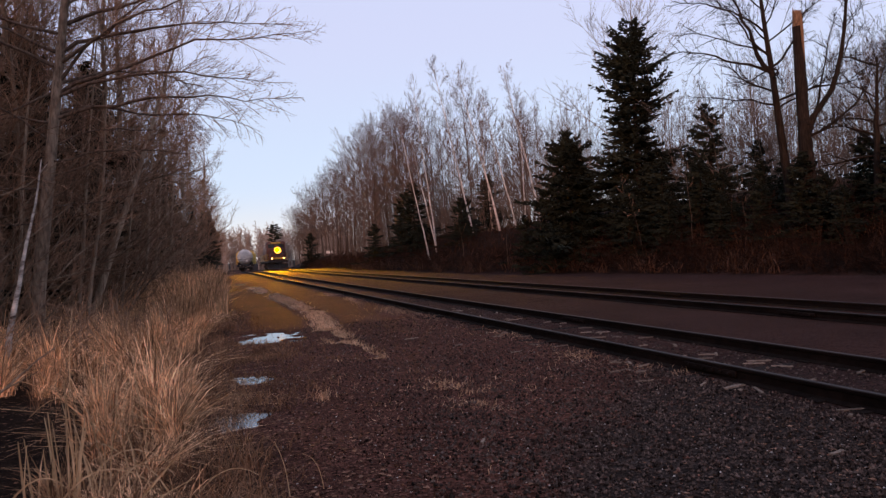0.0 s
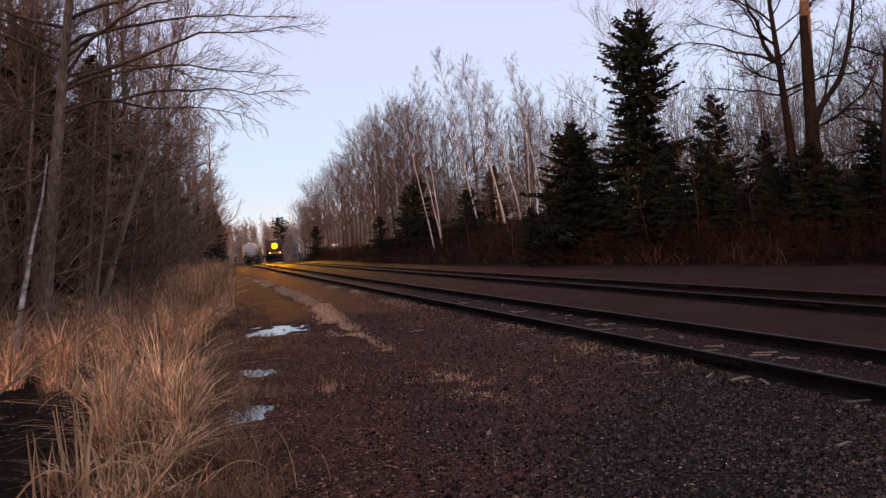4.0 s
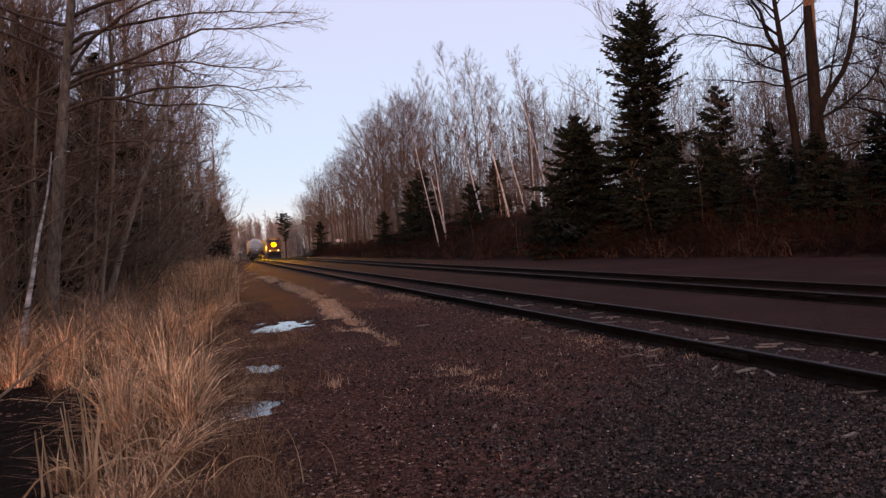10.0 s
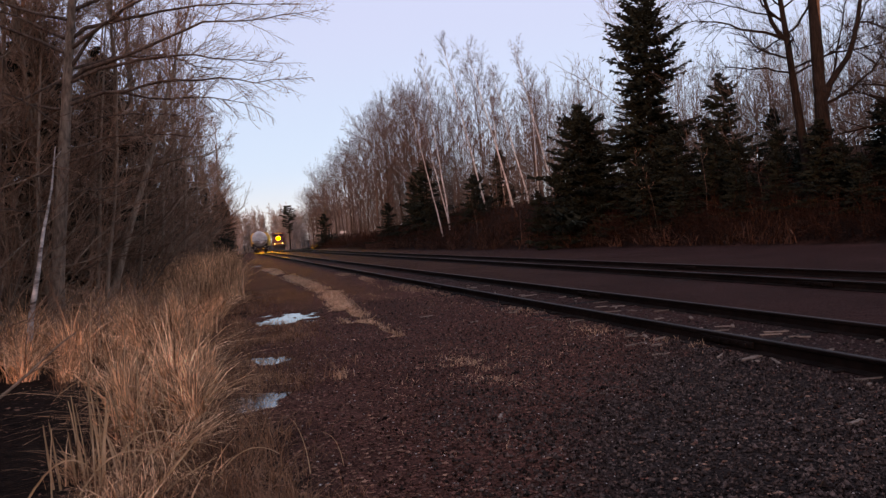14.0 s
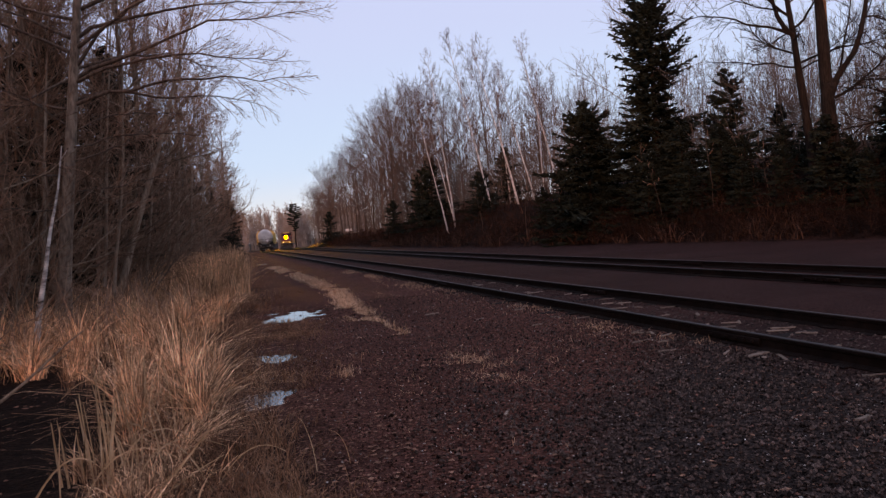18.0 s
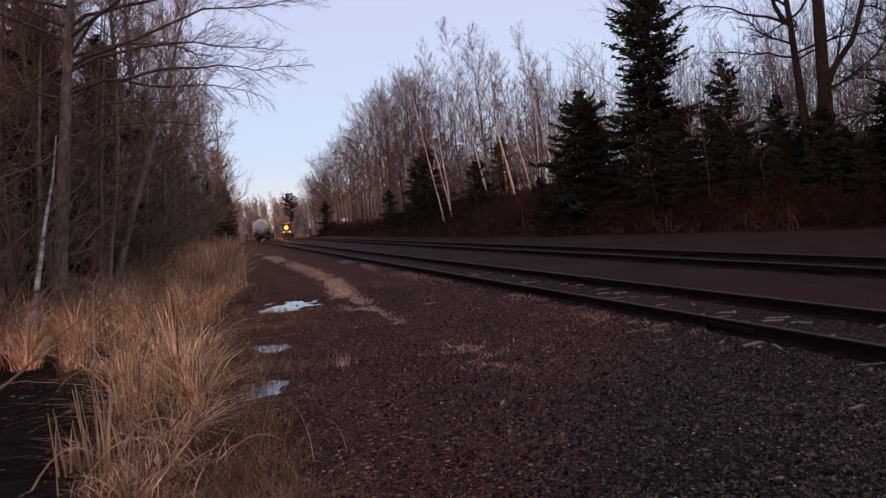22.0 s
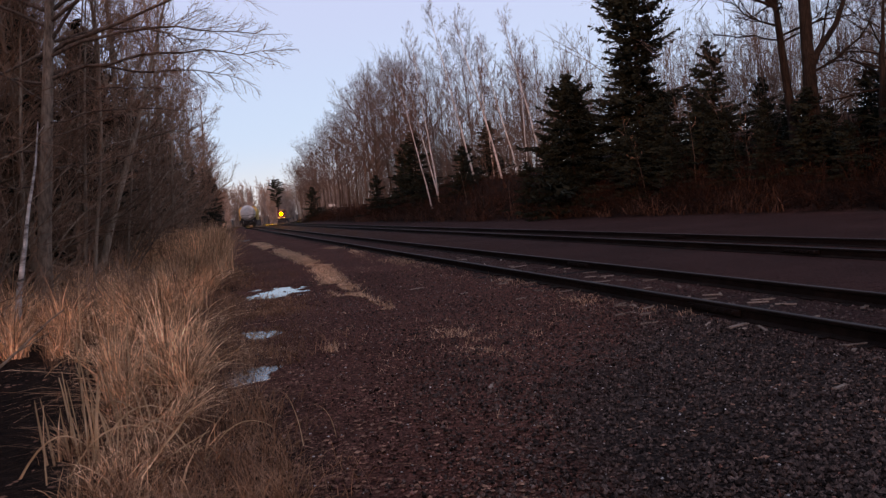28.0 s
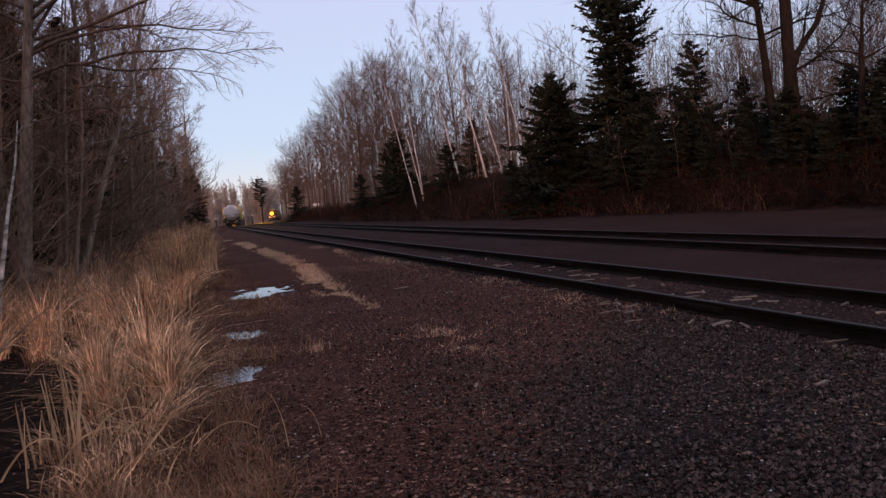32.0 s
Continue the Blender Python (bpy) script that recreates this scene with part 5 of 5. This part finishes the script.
def build_reeds():
    """Single broad stalks in the foreground, some snapped and bent over."""
    def stalk(points, w0, label):
        p = np.array(points, float)
        d = np.gradient(p, axis=0)
        side = np.cross(d, np.array(EYE) - p)
        side = side / np.linalg.norm(side, axis=1)[:, None]
        wd = w0 * np.linspace(1, 0.25, len(p))[:, None]
        keel = np.cross(side, d)
        keel = keel / np.linalg.norm(keel, axis=1)[:, None] * wd * 0.35
        v = np.stack([p - side * wd / 2, p - keel, p + side * wd / 2], 1).reshape(-1, 3)
        i = np.arange(len(p) - 1) * 3
        q = np.concatenate([np.stack([i, i + 1, i + 4, i + 3], 1), np.stack([i + 1, i + 2, i + 5, i + 4], 1)])
        tagged(part("reed", Shape().add(v, q), REED, None), label, "reed", "foreground reeds")

    def curve(b, m, t, n=9):
        """Base, a point half way and the tip, joined by a smooth bow."""
        b, m, t = (np.array(k, float) for k in (b, m, t))
        b[2] += float(ground_z(b[0], b[1])) - 0.02
        c = 2 * m - (b + t) / 2
        k = np.linspace(0, 1, n)[:, None]
        return (1 - k) ** 2 * b + 2 * k * (1 - k) * c + k * k * t

    up, bent = "upright pale reed stalk in the dry grass", "bent orange-brown reed stalk in the dry grass"
    for b, m, t, w, lab in (((-0.65, 5.18, 0), (-0.4, 5.16, 0.24), (-0.18, 5.1, 0.49), 0.03, bent), ((-0.9, 5.59, 0), (-0.87, 5.59, 0.35), (-0.82, 5.59, 0.67), 0.034, up), ((-0.93, 5.62, 0), (-0.91, 5.6, 0.3), (-0.93, 5.6, 0.52), 0.022, up),
                            ((-1.38, 6.38, 0), (-1.4, 6.38, 0.19), (-1.41, 6.38, 0.4), 0.024, up), ((-1.31, 6.29, 0), (-1.33, 6.29, 0.21), (-1.35, 6.29, 0.43), 0.02, up), ((-1.2, 6.32, 0), (-1.22, 6.32, 0.16), (-1.23, 6.32, 0.33), 0.02, up), ((-1.06, 5.92, 0), (-1.09, 5.92, 0.35), (-1.11, 5.92, 0.68), 0.02, up),
                            ((-0.96, 6.1, 0), (-0.65, 6.1, 0.29), (-0.22, 6.1, 0.06), 0.018, bent), ((-0.6, 5.15, 0), (-0.4, 5.15, 0.14), (-0.12, 5.15, 0.27), 0.02, bent), ((-0.71, 5.0, 0), (-0.78, 5.0, 0.13), (-0.9, 5.0, 0.24), 0.022, bent), ((-0.73, 5.99, 0), (-0.72, 5.99, 0.26), (-0.68, 5.99, 0.5), 0.018, up),
                            ((-1.0, 7.0, 0.25), (-0.85, 6.8, 0.2), (-0.6, 6.6, 0.02), 0.02, bent), ((-0.85, 7.6, 0), (-0.84, 7.6, 0.45), (-0.8, 7.6, 0.85), 0.022, up), ((-1.1, 5.6, 0), (-0.75, 5.55, 0.3), (-0.35, 5.5, 0.12), 0.016, bent), ((-0.75, 5.35, 0), (-0.5, 5.3, 0.36), (-0.1, 5.25, 0.3), 0.014, bent),
                            ((-0.2, 5.3, 0), (0.05, 5.3, 0.24), (0.3, 5.3, 0.18), 0.012, bent), ((0.5, 5.3, 0), (0.48, 5.35, 0.2), (0.42, 5.4, 0.38), 0.008, up), ((0.75, 5.35, 0), (0.7, 5.3, 0.2), (0.6, 5.25, 0.3), 0.007, up), ((-1.5, 6.0, 0), (-1.2, 5.95, 0.2), (-0.95, 5.9, 0.02), 0.018, bent), ((-1.35, 9.6, 0), (-1.6, 9.5, 0.22), (-1.95, 9.4, 0.05), 0.014, bent), ((-1.15, 9.2, 0), (-1.12, 9.2, 0.6), (-1.05, 9.2, 1.15), 0.02, up), ((-1.7, 10.5, 0), (-1.68, 10.5, 0.6), (-1.62, 10.5, 1.2), 0.022, up), ((-0.75, 10.0, 0), (-0.72, 10.0, 0.6), (-0.65, 10.0, 1.1), 0.02, up)):
        stalk(curve(b, m, t), w, lab)
    stub = random.Random(19)
    for _ in range(34):
        x, y = stub.uniform(-1.3, -0.5), stub.uniform(5.3, 9.0)
        h, dx = stub.uniform(0.25, 0.8), stub.uniform(-0.12, 0.12)
        stalk(curve((x, y, 0), (x + dx * 0.4, y, h * 0.5), (x + dx, y + 0.03, h), 5), stub.uniform(0.012, 0.024), up)
    for _ in range(16):
        x, y = stub.uniform(-1.0, -0.2), stub.uniform(5.2, 9.5)
        dx = stub.choice((-1, 1)) * stub.uniform(0.2, 0.45)
        stalk(curve((x, y, 0), (x + dx * 0.6, y, stub.uniform(0.2, 0.4)), (x + dx, y - 0.05, stub.uniform(0.03, 0.25)), 8), stub.uniform(0.009, 0.016), bent)
    w = Wood(201)
    lp, _ = w.limb(w.crown, (-2.6, 8.8, 0.1), (0.55, 0.15, 0.62), 1.3, 0.022, 0.008, 6, 0.1, 0.1, 6)
    w.limb(w.crown, lp[3], (0.7, 0, 0.1), 0.4, 0.01, 0.005, 3, 0.1, 0.1, 5)
    tagged(part("dead_branch", w.crown, BARK, None), "dark dead branch sticking out of the grass", "branch")


build_reeds()


# ---- gravel, leaves and timber scraps ----
def build_gravel():
    g = np.random.default_rng(33)
    n = 165000
    y = 2.1 + 16 * g.random(n) ** 2.1
    x = -0.3 + np.minimum(1.6 + 1.35 * y, 5.75) * g.random(n)
    dens = (0.3 + 0.7 * smooth(0.2, 2.4, x)) * (0.34 + 0.66 * (1 - smooth(4.5, 11, y - 0.5 * x))) * (0.35 + 0.65 * vnoise(x * 1.3, y * 1.3, 35))
    k = (g.random(n) < dens) & (np.abs(x - 5.58) > 0.1)
    x, y = x[k], y[k]
    s = Shape()
    size = np.abs(g.normal(0.006, 0.005, len(x))) + 0.0038
    red = g.random(len(x)) < 0.06 + 0.62 * smooth(3.4, 7.0, y - 0.75 * x + 2 * vnoise(x * 2.2, y * 2.2, 12)) + 0.6 * smooth(2.2, 0.8, x)
    scatter(s, x[~red], y[~red], size[~red], g, 1.0, 0.65)
    ore = Shape()
    scatter(ore, x[red], y[red], size[red] * 0.85, g, 0.9, 0.6)
    n = 5000
    x, y = g.uniform(5.66, 7.0, n), 3.5 + 22 * g.random(n) ** 1.5
    scatter(s, x, y, np.abs(g.normal(0.01, 0.006, n)) + 0.004, g)
    tagged(part("ore_gravel", ore, RED_STONE, None), "red-brown ore-stained stones strewn on the lot", "gravel", kind="stuff")
    pale = Shape()
    n = 1500
    y = 2.6 + 13 * g.random(n) ** 1.5
    x = g.uniform(0.3, 5.4, n)
    scatter(pale, x, y, g.uniform(0.005, 0.013, n), g)
    tagged(part("quartz_chips", pale, PALE_STONE, None), "pale quartz chips among the dark gravel", "gravel", kind="stuff")
    tagged(part("gravel", s, STONE, None), "grey crushed stones on the lot and between the rails", "gravel", kind="stuff")
    s = Shape()
    n = 20000
    y = 3.4 + 16 * g.random(n) ** 1.6
    x = g.uniform(-0.6, 4.9, n)
    k = g.random(n) < (0.22 + 0.78 * smooth(2.6, 0.3, x)) * vnoise(x * 1.5, y * 1.1, 36) * 1.4
    x, y = x[k], y[k]
    scatter(s, x, y, 0.006 + 0.022 * g.random(len(x)) ** 2, g, 0.15, 0.3)
    n = 120
    y = 5.4 + 7 * g.random(n)
    x = np.interp(y, [5, 6, 7.4, 9.5, 13], [-0.9, -1.1, -1.3, -1.6, -2.2]) - 1.4 * g.random(n)
    scatter(s, x, y, g.uniform(0.01, 0.035, n), g, 0.15, 0.3)
    tagged(part("leaf_litter", s, LEAF, None), "dead brown leaves scattered on the ground", "leaves", kind="stuff")


build_gravel()


def build_scraps():
    g = random.Random(5)
    for x, y, ln, w, turn in ((5.3, 6.5, 0.32, 0.07, 12), (5.15, 6.8, 0.2, 0.03, 40), (3.75, 13.7, 0.3, 0.03, 20), (5.2, 8.6, 0.25, 0.04, -30), (5.25, 8.75, 0.22, 0.03, 25), (5.3, 8.5, 0.18, 0.03, 70), (4.9, 8.1, 0.28, 0.02, 5), (6.2, 8.2, 0.3, 0.05, -12), (6.6, 8.4, 0.2, 0.04, 55), (5.9, 7.2, 0.25, 0.05, 24), (6.1, 6.3, 0.3, 0.05, 20), (4.6, 10.6, 0.22, 0.03, 12), (4.2, 12.2, 0.2, 0.025, 30), (2.2, 5.9, 0.12, 0.03, 60), (4.8, 7.4, 0.22, 0.018, -6), (6.5, 15.0, 0.4, 0.06, 10), (4.4, 4.3, 0.16, 0.05, 15), (3.4, 6.2, 0.1, 0.03, 40), *((g.choice((g.uniform(5.75, 6.95), g.uniform(5.75, 6.95), g.uniform(4.9, 5.45))), 4.6 + 15 * g.random() ** 1.4, g.uniform(0.07, 0.3), g.uniform(0.015, 0.06), g.uniform(-70, 70)) for _ in range(70))):
        s = Shape()
        a = np.linspace(-0.5, 0.5, 6)
        jag = np.array([g.uniform(0.5, 1.0) for _ in a])
        top = np.stack([a * ln, w / 2 * jag, 0.012 + 0.006 * jag], 1)
        bot = np.stack([a * ln, -w / 2 * jag[::-1], 0.012 + 0.006 * jag], 1)
        low = np.concatenate([top, bot]) * (1, 1, 0)
        v = np.concatenate([top, bot, low])
        q = []
        for i in range(5):
            q += [(i, 6 + i, 7 + i, i + 1), (i, i + 1, 13 + i, 12 + i), (6 + i, 18 + i, 19 + i, 7 + i)]
        q += [(0, 12, 18, 6), (5, 11, 23, 17)]
        s.add(v, q)
        tagged(part("wood_scrap", s, WOOD, None, at=stand(x, y, turn, -0.004)), "pale splintered wood scrap beside the rail", "wood scrap", "wood scraps")


build_scraps()


# ---- rolling stock ----
def wheelset(parent, y, r=0.42):
    """One axle with two flanged wheels; it turns about its own x axis."""
    axle = part("wheelset", Shape().tube([(-0.9, 0, 0), (0.9, 0, 0)], 0.08, 10, True), BLACKSTEEL, parent, "steel axle", at=pose(0, y, r))
    for s in (-1, 1):
        w = Shape().tube([(s * 0.68, 0, 0), (s * 0.71, 0, 0), (s * 0.715, 0, 0), (s * 0.82, 0, 0)], [r + 0.03, r + 0.03, r, r - 0.01], 20, True)
        part("wheel", w, BLACKSTEEL, axle)
    return axle


def bogie(parent, y, gap=1.75, axles=2, r=0.42):
    b = part("bogie", Shape().box((0, 0, r + 0.1), (2.0, 0.35, 0.3), 0.03), BLACKSTEEL, parent, "black steel bogie", at=pose(0, y, 0))
    for s in (-1, 1):
        f = Shape().box((s * 0.98, 0, r + 0.12), (0.14, gap * (axles - 1) + 0.5, 0.16), 0.03)
        for k in range(axles):
            f.box((s * 0.98, (k - (axles - 1) / 2) * gap, r), (0.2, 0.34, 0.32), 0.04)
        for k in (-0.12, 0, 0.12):
            f.tube([(s * 0.98, k, r - 0.12), (s * 0.98, k, r + 0.2)], 0.045, 8)
        part("side_frame", f, BLACKSTEEL, b)
    return b, [wheelset(parent, y + (k - (axles - 1) / 2) * gap, r) for k in range(axles)]


def along(line, y, dy=8.0):
    """A pose on the line at y that points back along it."""
    x, z = float(line(y)), float(rail_z(y))
    return pose(x, y, z, math.degrees(math.atan2(float(rail_z(y + dy)) - z, dy)), 0, -math.degrees(math.atan2(float(line(y + dy)) - x, dy)))


def build_tank_car():
    car = thing("tank_car", along(near_line, 125.0, 14.0), "dirty white railway tank car standing on rails", "tank car")
    L, R, zc = 13.5, 1.26, 2.36
    s = np.array([0, 0.06, 0.2, 0.42, 0.75, 0.9])
    r = R * np.array([0.05, 0.45, 0.75, 0.93, 1.0, 1.0])
    ys = np.concatenate([0.6 + s * 0.9, (0.6 + L) - s[::-1] * 0.9])
    tank = part("tank", Shape().tube([(0, y, zc) for y in ys], np.concatenate([r, r[::-1]]), 36, True), TANKPAINT, car, "rounded white tank with grimy end", smooth=True)
    part("weld_band", Shape().tube([(0, 1.55, zc), (0, 1.65, zc)], R + 0.012, 36), TANKPAINT, tank)
    part("dome", Shape().tube([(0, 7.3, zc + R - 0.1), (0, 7.3, zc + R + 0.08), (0, 7.3, zc + R + 0.14)], [0.42, 0.42, 0.3], 20, True), TANKPAINT, tank, "manway dome")
    for z, w in ((2.8, 0.56), (2.06, 0.45)):
        part("stencil_bar", Shape().box((0, 0.7 if z > 2.7 else 0.63, z), (w, 0.02, 0.11), 0.004, rx=0.35 if z > 2.7 else -0.15), WHITEPAINT, tank, "pale lettering panel")
    part("placard", Shape().box((0.25, 0.58, 1.72), (0.28, 0.02, 0.28), 0.004), WHITEPAINT, car, "small white placard")
    part("centre_sill", Shape().box((0, 7.35, 0.95), (0.45, 14.4, 0.35), 0.03), BLACKSTEEL, car, "black frame")
    for y in (0.35, 14.35):
        part("end_sill", Shape().box((0, y, 1.0), (2.8, 0.25, 0.3), 0.03), BLACKSTEEL, car)
        s = Shape()
        for x in (-1.35, 1.35):
            s.tube([(x, y, 1.1), (x, y, 2.0)], 0.025, 6)
        s.tube([(-1.35, y, 2.0), (1.35, y, 2.0)], 0.025, 6)
        s.tube([(-1.35, y, 1.55), (1.35, y, 1.55)], 0.02, 6)
        part("hand_rail", s, BLACKSTEEL, car)
        for x in (-1.3, 1.3):
            s = Shape()
            for z in (0.45, 0.75, 1.05):
                s.box((x, y - 0.05, z), (0.36, 0.04, 0.03), 0.006)
            for d in (-0.18, 0.18):
                s.box((x + d, y - 0.05, 0.75), (0.03, 0.04, 0.75), 0.006)
            part("ladder", s, BLACKSTEEL, car)
    for y in (2.2, 12.5):
        part("saddle", Shape().box((0, y, 1.3), (2.5, 0.5, 0.5), 0.06), BLACKSTEEL, car)
        bogie(car, y)
    for y in (-0.15, 14.9):
        part("coupler", Shape().box((0, y, 0.86), (0.25, 0.75, 0.25), 0.05), BLACKSTEEL, car)
    s = Shape().tube([(0.85, 0.2, 1.85), (0.85, 0.16, 1.85)], 0.28, 16)
    part("brake_wheel", s, BLACKSTEEL, car)
    for x in (-0.8, 0.75):
        part("reflector", Shape().box((x, 0.215, 0.98), (0.12, 0.02, 0.1), 0.004), WHITEPAINT, car, "pale reflector")


build_tank_car()


def build_hopper():
    car = thing("hopper_car", along(near_line, 141.3, 11.0), "hopper car coloured yellow as if headlamp-lit, coupled behind the tank car", "hopper car")
    body = Shape()
    prof = [(-1.6, 1.3), (-1.62, 3.3), (-1.3, 3.75), (1.3, 3.75), (1.62, 3.3), (1.6, 1.3), (0.6, 0.9), (-0.6, 0.9)]
    v = np.array([(x, y, z) for y in (0.5, 11.0) for x, z in prof])
    q = [(k, (k + 1) % 8, 8 + (k + 1) % 8, 8 + k) for k in range(8)]
    body.add(v, q + [(0, 1, 2, 3), (0, 3, 4, 5), (0, 5, 6, 7), (11, 10, 9, 8), (13, 12, 11, 8), (15, 14, 13, 8)])
    part("body", body, YELLOW, car)
    for x in (-1.66, 1.66):
        for y in np.arange(0.9, 10.9, 0.95):
            part("rib", Shape().box((x, float(y), 2.3), (0.08, 0.1, 2.0), 0.02), YELLOW, car)
    part("roof_walk", Shape().box((0, 5.75, 3.82), (0.7, 10.4, 0.08), 0.02), BLACKSTEEL, car)
    part("centre_sill", Shape().box((0, 5.75, 0.9), (0.4, 12.0, 0.3), 0.03), BLACKSTEEL, car)
    for y in (1.9, 9.6):
        bogie(car, y)


build_hopper()


def build_locomotive():
    loco = thing("locomotive", pose(0, 0, 0), "dark maroon diesel locomotive with bright headlamp backing away", "locomotive")
    part("frame", Shape().box((0, 9.0, 1.25), (3.0, 18.0, 0.35), 0.04), BLACKSTEEL, loco)
    part("nose", Shape().box((0, 1.75, 2.0), (2.1, 1.9, 1.1), 0.16), LOCOPAINT, loco, "low maroon nose", smooth=False)
    cab = part("cab", Shape().box((0, 3.8, 3.0), (3.0, 2.2, 2.9), 0.16), LOCOPAINT, loco)
    for x in (-0.72, 0.72):
        part("windscreen", Shape().box((x, 2.69, 3.75), (1.05, 0.03, 0.6), 0.01), GLASS, cab)
    for x in (-1.51, 1.51):
        part("side_window", Shape().box((x, 3.8, 3.6), (0.03, 1.3, 0.65), 0.01), GLASS, cab)
    part("stripe", Shape().box((0, 0.79, 1.75), (2.0, 0.02, 0.28), 0.005), LOCOYELLOW, loco, "gold nose band")
    part("hood", Shape().box((0, 11.0, 2.75), (1.9, 12.2, 2.6), 0.12), LOCOPAINT, loco)
    for y in (8.0, 12.0, 15.5):
        part("roof_fan", Shape().tube([(0, y, 4.05), (0, y, 4.2)], 0.6, 18, True), BLACKSTEEL, loco)
    for x in (-0.96, 0.96):
        for y in (7.0, 10.0, 13.0, 16.0):
            part("hood_door", Shape().box((x, y, 2.6), (0.03, 1.9, 1.8), 0.01), LOCOPAINT, loco)
    part("number_board", Shape().box((0, 2.68, 4.25), (1.5, 0.06, 0.24), 0.01), LOCOYELLOW, cab, "pale number board strip")
    # headlamp: a round lens in a deep bucket on the nose
    box = part("headlamp", Shape().box((0, 1.2, 3.0), (1.14, 0.36, 1.14), 0.08), BLACKSTEEL, loco, "black headlamp housing")
    part("bucket", Shape().tube([(0, -0.06, 3.0), (0, 1.04, 3.0)], [0.55, 0.53], 28), BLACKSTEEL, box)
    # bowl and ring glow by themselves in place of the lamp's halo
    part("reflector", Shape().tube([(0, 0.36, 3.0), (0, 0.5, 3.0), (0, 0.6, 3.0), (0, 0.64, 3.0)], [0.53, 0.48, 0.38, 0.28], 32), GLARE_BOWL, box, "reflector bowl made to glow like the lamp's amber glare")
    part("glare_ring", Shape().tube([(0, 0.64, 3.0), (0, 0.645, 3.0), (0, 0.65, 3.0)], [0.28, 0.2, 0.1], 28), GLARE_RING, box, "ring around the lens made to glow like its yellow glare")
    part("lamp_socket", Shape().tube([(0, 0.65, 3.0), (0, 1.02, 3.0)], [0.1, 0.1], 20), BLACKSTEEL, box)
    part("lens", Shape().tube([(0, 0.99, 3.0), (0, 1.01, 3.0)], [0.097, 0.097], 20, True), HEADLAMP, box, "glowing amber-white lens")
    for x in (-0.9, 0.9):
        d = part("ditch_lamp", Shape().tube([(x, 0.02, 1.75), (x, 0.3, 1.75)], [0.14, 0.12], 14), BLACKSTEEL, loco, "ditch lamp")
        part("ditch_lens", Shape().tube([(x, 0.2, 1.75), (x, 0.23, 1.75)], 0.11, 14, True), DITCHLAMP, d)
    part("plough", Shape().add([(-1.5, 0.3, 0.12), (0, -0.25, 0.12), (1.5, 0.3, 0.12), (-1.45, 0.45, 0.9), (0, 0.2, 0.9), (1.45, 0.45, 0.9), (-1.5, 0.5, 0.12), (1.5, 0.5, 0.12), (-1.45, 0.6, 0.9), (1.45, 0.6, 0.9)], [(0, 1, 4, 3), (1, 2, 5, 4), (0, 3, 8, 6), (2, 7, 9, 5), (3, 4, 5, 9)], [(3, 9, 8)]), BLACKSTEEL, loco)
    part("coupler", Shape().box((0, -0.2, 0.9), (0.28, 0.8, 0.28), 0.05), BLACKSTEEL, loco)
    for x in (-1.45, 1.45):
        s = Shape().tube([(x, 0.4, 2.4), (x, 17.6, 2.4)], 0.02, 6)
        for y in np.arange(0.4, 17.7, 1.72):
            s.tube([(x, float(y), 1.4), (x, float(y), 2.4)], 0.018, 6)
        part("hand_rail", s, LOCOYELLOW, loco)
    part("fuel_tank", Shape().box((0, 9.0, 0.75), (2.6, 4.2, 0.8), 0.12), BLACKSTEEL, loco)
    wheels = []
    for y in (3.6, 14.4):
        wheels += bogie(loco, y, 1.9, 3, 0.5)[1]
    return loco, wheels


locomotive, loco_wheels = build_locomotive()


def build_sign():
    x, y = 19.8, 119.0
    sign = thing("line_sign", stand(x, y, 8), "small white board on a post beside the far track", "sign")
    z = 2.35 - float(ground_z(x, y))
    part("post", Shape().box((0, 0.06, z / 2 - 0.1), (0.1, 0.1, z + 0.4), 0.01), BLACKSTEEL, sign)
    part("board", Shape().box((0, 0, z), (1.25, 0.04, 0.4), 0.01), WHITEPAINT, sign, "plain white board")


build_sign()


# ---- what moves: the locomotive backs away round the bend ----
def motions():
    def place(t):
        return 116.5 + 4.4 * t + 0.01 * t * t

    rows = [(float(t), along(far_line, place(t), 14.0)) for t in range(33)]
    walk(locomotive, rows)
    for w in loco_wheels:
        x, y, z = w.location
        walk(w, [(k * 0.16, pose(x, y, z, -math.degrees((place(k * 0.16) - place(0)) / 0.5))) for k in range(201)])


motions()
